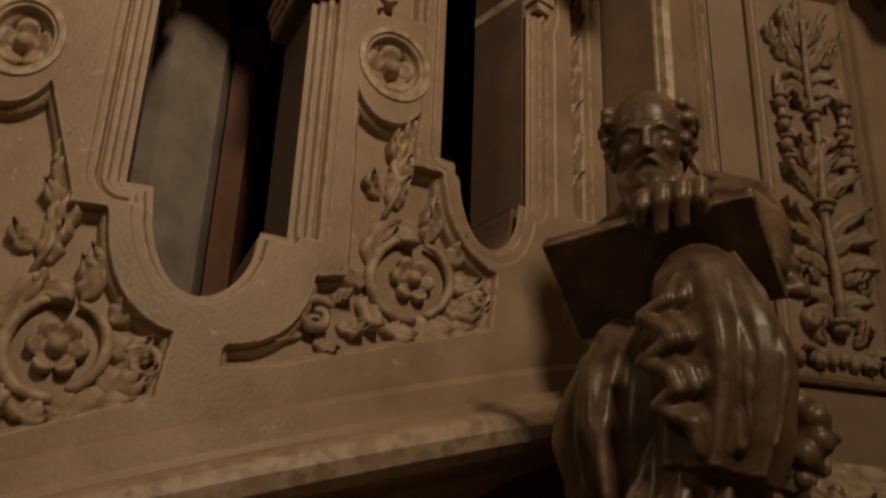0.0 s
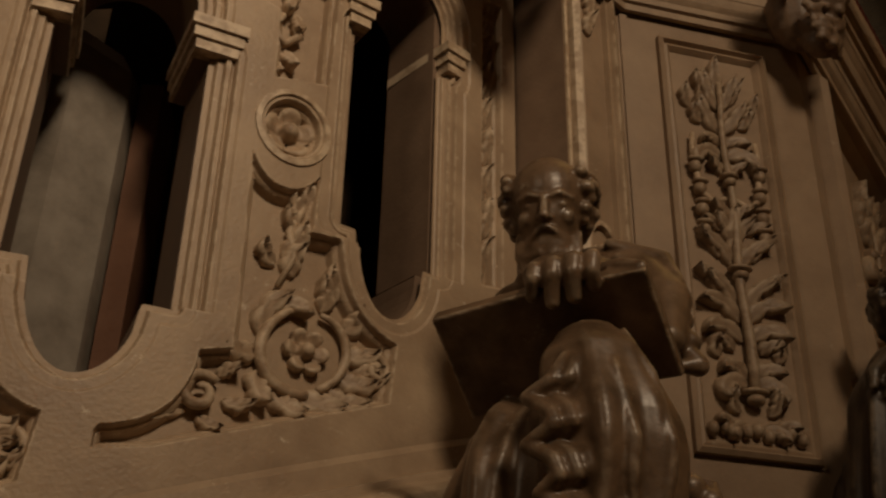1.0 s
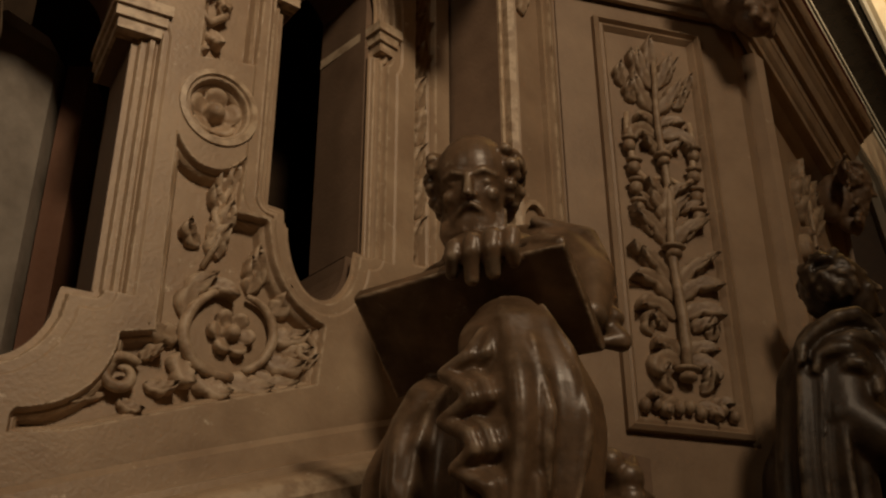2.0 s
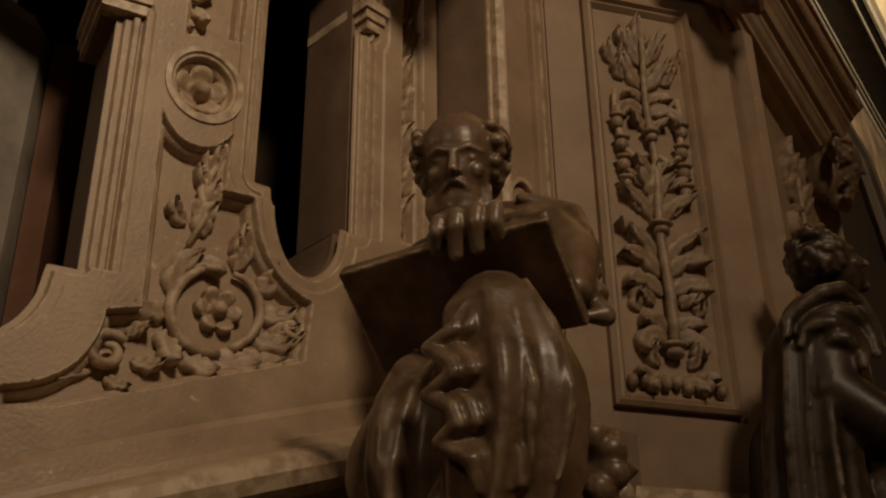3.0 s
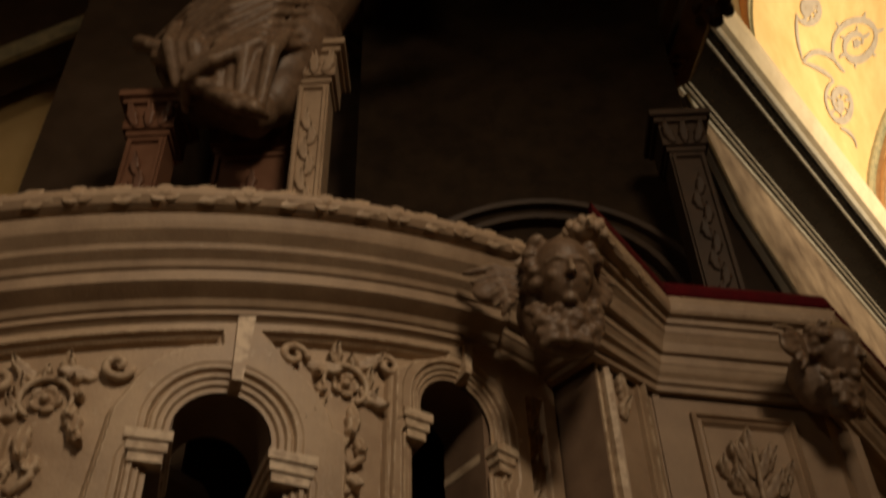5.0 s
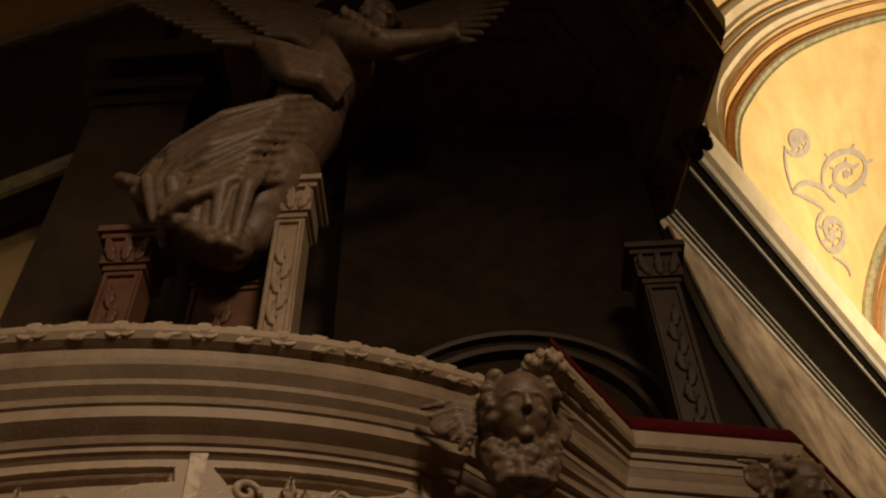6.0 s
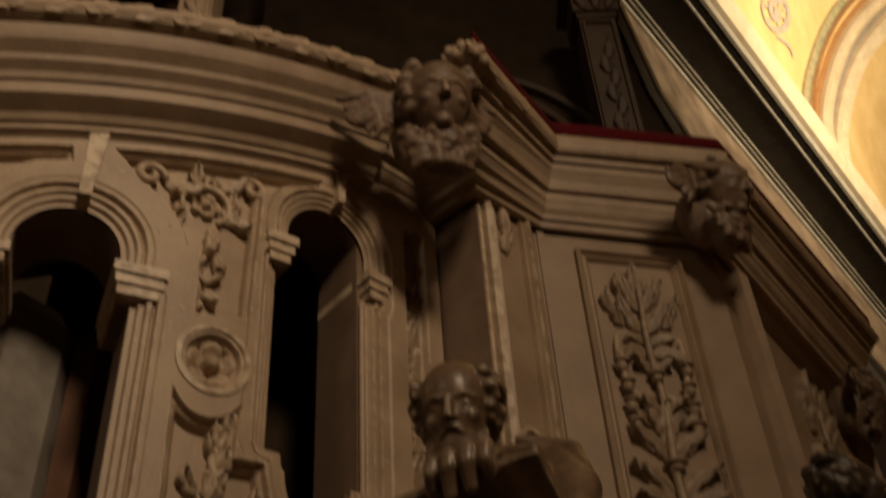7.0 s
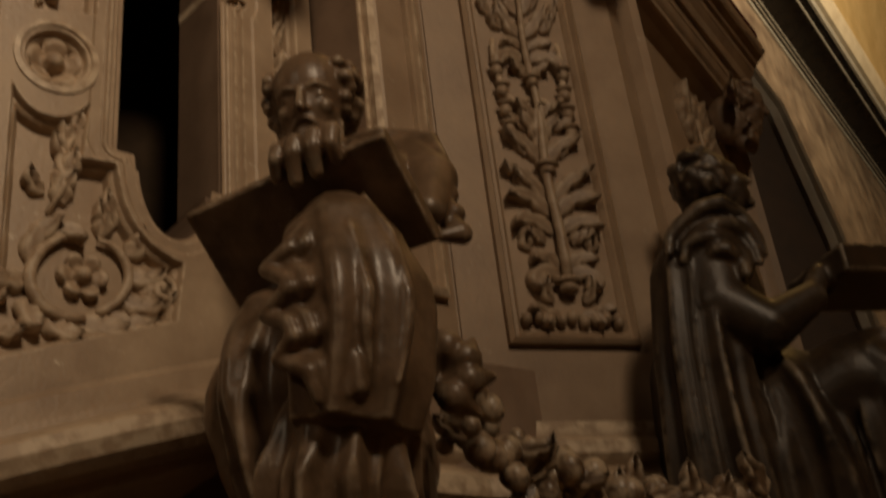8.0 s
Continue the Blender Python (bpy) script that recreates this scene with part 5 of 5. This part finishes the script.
for i in range(34):
    f = rnd.random()
    bm = bmesh.new()
    leaf(bm, 0, 0, rnd.uniform(0, 360), 0.07, 0.02, lambda u, v, h, f=f, j=rnd.uniform(-0.05, 0.03): Vector((1.15 + 0.47 * f + u, -3.49 + 0.20 * f - h, 1.965 - 0.09 * math.sin(math.pi * f * 0.85) - 0.05 * f + v + j)), 3, 40)
    part("leaf", bm, M_STATUE, garland, smooth=True)

# ---------------------------------------------------------------- canopy above
canopy = tagged(new("canopy"), "dark carved wooden sounding board with a coffered underside", "canopy")
CC, CZ, CK = Vector((1.06, -2.30)), 6.45, 1.36


def ring(r, n=8, off=32):
    r = r * CK
    return [(CC.x + r * math.cos(radians(off + 360 * k / n)), CC.y + r * math.sin(radians(off + 360 * k / n))) for k in range(n)]


def rings(rows, name, mat, close=True):
    bm = bmesh.new()
    vs = [[bm.verts.new((x, y, CZ + (z - 5.0) * CK)) for x, y in ring(r)] for r, z in rows]
    for q, s in zip(vs, vs[1:]):
        for k in range(8):
            bm.faces.new((q[k], q[(k + 1) % 8], s[(k + 1) % 8], s[k]))
    if close:
        bm.faces.new(vs[0])
        bm.faces.new(vs[-1])
    return part(name, bm, mat, canopy)


rings([(0.30, 5.16), (0.40, 5.16), (0.41, 5.12), (0.45, 5.12), (0.46, 5.15), (0.66, 5.10), (0.67, 5.05), (0.72, 5.05), (0.73, 5.0), (0.84, 4.98), (0.86, 5.0), (0.86, 5.06), (0.90, 5.08), (0.90, 5.22), (0.94, 5.24), (0.96, 5.34), (0.92, 5.36), (0.5, 5.5), (0.0, 5.6)], "board", M_CANOPY)
rings([(0.10, 5.145), (0.13, 5.13), (0.30, 5.13), (0.31, 5.155)], "coffer", M_CANOPY)
for k in range(8):
    for dr, da in ((0.78, 0), (0.76, 20)):
        a = radians(360 * k / 8 + da + 9)
        c = Vector((CC.x + dr * CK * math.cos(a), CC.y + dr * CK * math.sin(a), CZ - 0.02))
        bm = bmesh.new()
        flower(bm, 0, 0, 0.11 if da == 0 else 0.07, lambda x, z, h, c=c: c + Vector((x, z, 0.03 - h)), 6, 0.03, a)
        part("carved_rosette", bm, M_DARK, canopy, smooth=True)


# pilasters that carry the canopy at the back
def small_pilaster(x, y, w, z0, z1, mat, lab):
    ob = tagged(new("pilaster"), lab, "pilaster", "pilasters behind the pulpit")
    bm = bmesh.new()
    box(bm, (x - w / 2, y - 0.05, z0), (x + w / 2, y + 0.07, z1 - 0.22))
    part("shaft", bm, mat, ob)
    put = on_plane((x - w / 2, y - 0.05), (x + w / 2, y - 0.05))
    bm = bmesh.new()
    strip(bm, rect(0.014, z0 + 0.03, w - 0.014, z1 - 0.25), [(-0.008, 0), (-0.007, 0.012), (0.004, 0.012), (0.007, 0)], put, True)
    part("moulding", bm, mat, ob)
    bm = bmesh.new()
    for dz, g, t in ((0.22, 0.008, 0.025), (0.195, 0.02, 0.12), (0.075, 0.035, 0.025), (0.05, 0.05, 0.03), (0.02, 0.035, 0.02)):
        box(bm, (x - w / 2 - g, y - 0.05 - g, z1 - dz), (x + w / 2 + g, y + 0.07 + g, z1 - dz + t))
    part("capital", bm, mat, ob)
    leaves([(w / 2, z0 + 0.06 + 0.075 * k, 62 if k % 2 else 118, 0.085, 0.020, 50 if k % 2 else -50) for k in range(int((z1 - z0 - 0.4) / 0.075))], put, ob, mat=mat)
    for k in range(3):
        leaves([(w * (0.2 + 0.3 * k), z1 - 0.19, 90 + 25 * (1 - k), 0.11, 0.022, 20 * (k - 1))], put, ob, base=0.02, mat=mat)
    return ob


small_pilaster(0.285, -2.98, 0.105, 3.492, 4.93, M_CORNICE, "pale carved stone pilaster with leaf ornament")
small_pilaster(-0.26, -2.95, 0.13, 3.492, 4.72, M_REDBROWN, "red brown stone pilaster with moulded edge")
small_pilaster(0.06, -2.80, 0.26, 3.492, 4.80, M_REDBROWN, "red brown stone pilaster with moulded edge")
small_pilaster(1.62, -2.55, 0.13, 3.492, 4.99, M_DARK, "dark carved bracket pilaster under the canopy")

# niche wall with a round arch moulding; canopy's shade is put into its colour
niche = tagged(new("niche_wall"), "wooden back panel darkened for canopy shade, with a round arched moulding", "panel")
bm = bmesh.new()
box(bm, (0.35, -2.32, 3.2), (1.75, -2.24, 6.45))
part("board", bm, M_SHADE, niche)
put = on_plane((0.35, -2.32), (1.75, -2.32))
for r, h in ((0.62, 0.03), (0.52, 0.045)):
    bm = bmesh.new()
    strip(bm, [(0.70 - r, 3.5)] + arc(0.70, 4.2, r, 180, 0, 24) + [(0.70 + r, 3.5)], [(-0.02, 0), (-0.018, h), (0.0, h * 1.2), (0.018, h * 0.6), (0.02, 0)], put)
    part("arch_moulding", bm, M_DARK, niche)


def flying_angel():
    """Winged figure that leans out beside the canopy, its robe swept back in long folds."""
    bm = bmesh.new()
    head(bm, (0.56, -3.06, 6.14), 0.105, 40, 22, False, 44, 31)
    # body, leaning forward
    bent(bm, [(0.27, -2.98, 5.35), (0.30, -3.0, 5.60), (0.40, -3.02, 5.84)], [0.15, 0.15, 0.15])
    bent(bm, [(0.42, -3.02, 5.90), (0.50, -3.05, 6.03)], [0.09, 0.06])
    # arm that reaches across, with the sleeve pushed up
    bent(bm, [(0.42, -3.12, 5.88), (0.50, -3.16, 5.76), (0.60, -3.18, 5.68)], [0.10, 0.085, 0.068])
    bent(bm, [(0.60, -3.18, 5.68), (0.74, -3.18, 5.70), (0.84, -3.16, 5.76)], [0.060, 0.048, 0.036])
    ball(bm, (0.87, -3.16, 5.78), (0.05, 0.045, 0.045))
    for k in range(4):
        bent(bm, [(0.85, -3.17, 5.79), (0.90, -3.18, 5.79 + 0.018 * (k - 1)), (0.915, -3.16, 5.76 + 0.02 * (k - 1))], [0.016, 0.014, 0.010])
    for k in range(5):
        bent(bm, [(0.43 + 0.035 * k, -3.21, 5.97 - 0.045 * k), (0.44 + 0.035 * k, -3.24, 5.87 - 0.05 * k), (0.50 + 0.02 * k, -3.22, 5.77 - 0.03 * k)], [0.016, 0.022, 0.014])
    # mantle thrown round the waist in a thick roll
    for k in range(6):
        bent(bm, [(0.10 + 0.02 * k, -3.06, 5.98 - 0.05 * k), (0.08 + 0.02 * k, -3.16, 5.78 - 0.05 * k), (0.20 + 0.012 * k, -3.21, 5.62 - 0.045 * k), (0.36, -3.20, 5.52 - 0.03 * k), (0.46 - 0.01 * k, -3.12, 5.50 - 0.028 * k)], [0.024, 0.034, 0.036, 0.034, 0.022])
    # robe over the legs, swept back to one side
    bent(bm, [(0.27, -3.0, 5.36), (0.14, -3.0, 5.10), (0.05, -2.98, 4.86)], [0.16, 0.20, 0.17])
    bent(bm, [(0.20, -3.0, 5.20), (0.20, -3.02, 4.92), (0.14, -2.98, 4.68)], [0.15, 0.13, 0.09])
    bent(bm, [(0.22, -3.0, 5.02), (0.02, -3.02, 4.86), (-0.15, -3.0, 4.84)], [0.15, 0.17, 0.12])
    bent(bm, [(0.16, -3.0, 4.80), (0.02, -3.0, 4.70), (-0.10, -2.98, 4.70)], [0.12, 0.13, 0.09])
    bent(bm, [(-0.20, -3.02, 4.86), (-0.06, -3.03, 4.68), (0.08, -3.0, 4.60)], [0.085, 0.10, 0.085])
    for k in range(10):
        f = k / 9
        bent(bm, [(0.38 - 0.12 * f, -3.10, 5.42 - 0.58 * f), (0.24 - 0.12 * f, -3.205 + 0.012 * math.sin(9 * f), 5.22 - 0.50 * f), (0.04 - 0.06 * f, -3.235 + 0.05 * f + 0.02 * math.sin(11 * f), 5.08 - 0.46 * f), (-0.15 + 0.04 * f, -3.16, 5.01 - 0.42 * f), (-0.29 + 0.16 * f, -3.06, 4.98 - 0.42 * f)], [0.012, 0.022 + 0.005 * math.sin(7 * f), 0.025, 0.022, 0.014])
    for k in range(9):
        bent(bm, [(-0.20 + 0.05 * k, -3.14, 4.93 - 0.008 * k), (-0.19 + 0.045 * k, -3.185 + 0.02 * math.sin(3.0 * k), 4.76 - 0.012 * k), (-0.15 + 0.036 * k, -3.13, 4.60 - 0.015 * k)], [0.022, 0.028, 0.020])
    # fluttering hem, knotted in small curls
    rnd = random.Random(17)
    for k in range(16):
        x, z = -0.29 + 0.026 * k, 4.92 - 0.027 * k + rnd.uniform(-0.03, 0.03)
        bent(bm, [(x, -3.06, z), (x - 0.03, -3.12, z - 0.05), (x + 0.02, -3.14, z - 0.10), (x + 0.045, -3.08, z - 0.06)], [0.026, 0.030, 0.028, 0.018])
    # wings of long feathers in two tiers
    for k in range(10):
        bent(bm, [(0.28 - 0.015 * k, -2.92, 6.04 + 0.05 * k), (0.02 - 0.045 * k, -2.97, 6.14 + 0.05 * k), (-0.18 - 0.052 * k, -3.02, 6.10 + 0.052 * k)], [0.050, 0.036, 0.014])
    for k in range(8):
        bent(bm, [(0.30, -2.97, 6.02 + 0.05 * k), (0.18 - 0.02 * k, -3.02, 6.10 + 0.05 * k), (0.06 - 0.04 * k, -3.04, 6.10 + 0.055 * k)], [0.045, 0.034, 0.016])
    for k in range(9):
        bent(bm, [(0.66, -2.94, 6.02 + 0.045 * k), (0.84 + 0.01 * k, -2.98, 6.08 + 0.05 * k), (0.98 + 0.035 * k, -3.02, 5.98 + 0.07 * k)], [0.045, 0.036, 0.014])
    return sculpt("angel_statue", bm, M_CHERUB, 0.0075, "carved stone angel statue with spread wings and flowing robe", "statue", 1)


flying_angel()
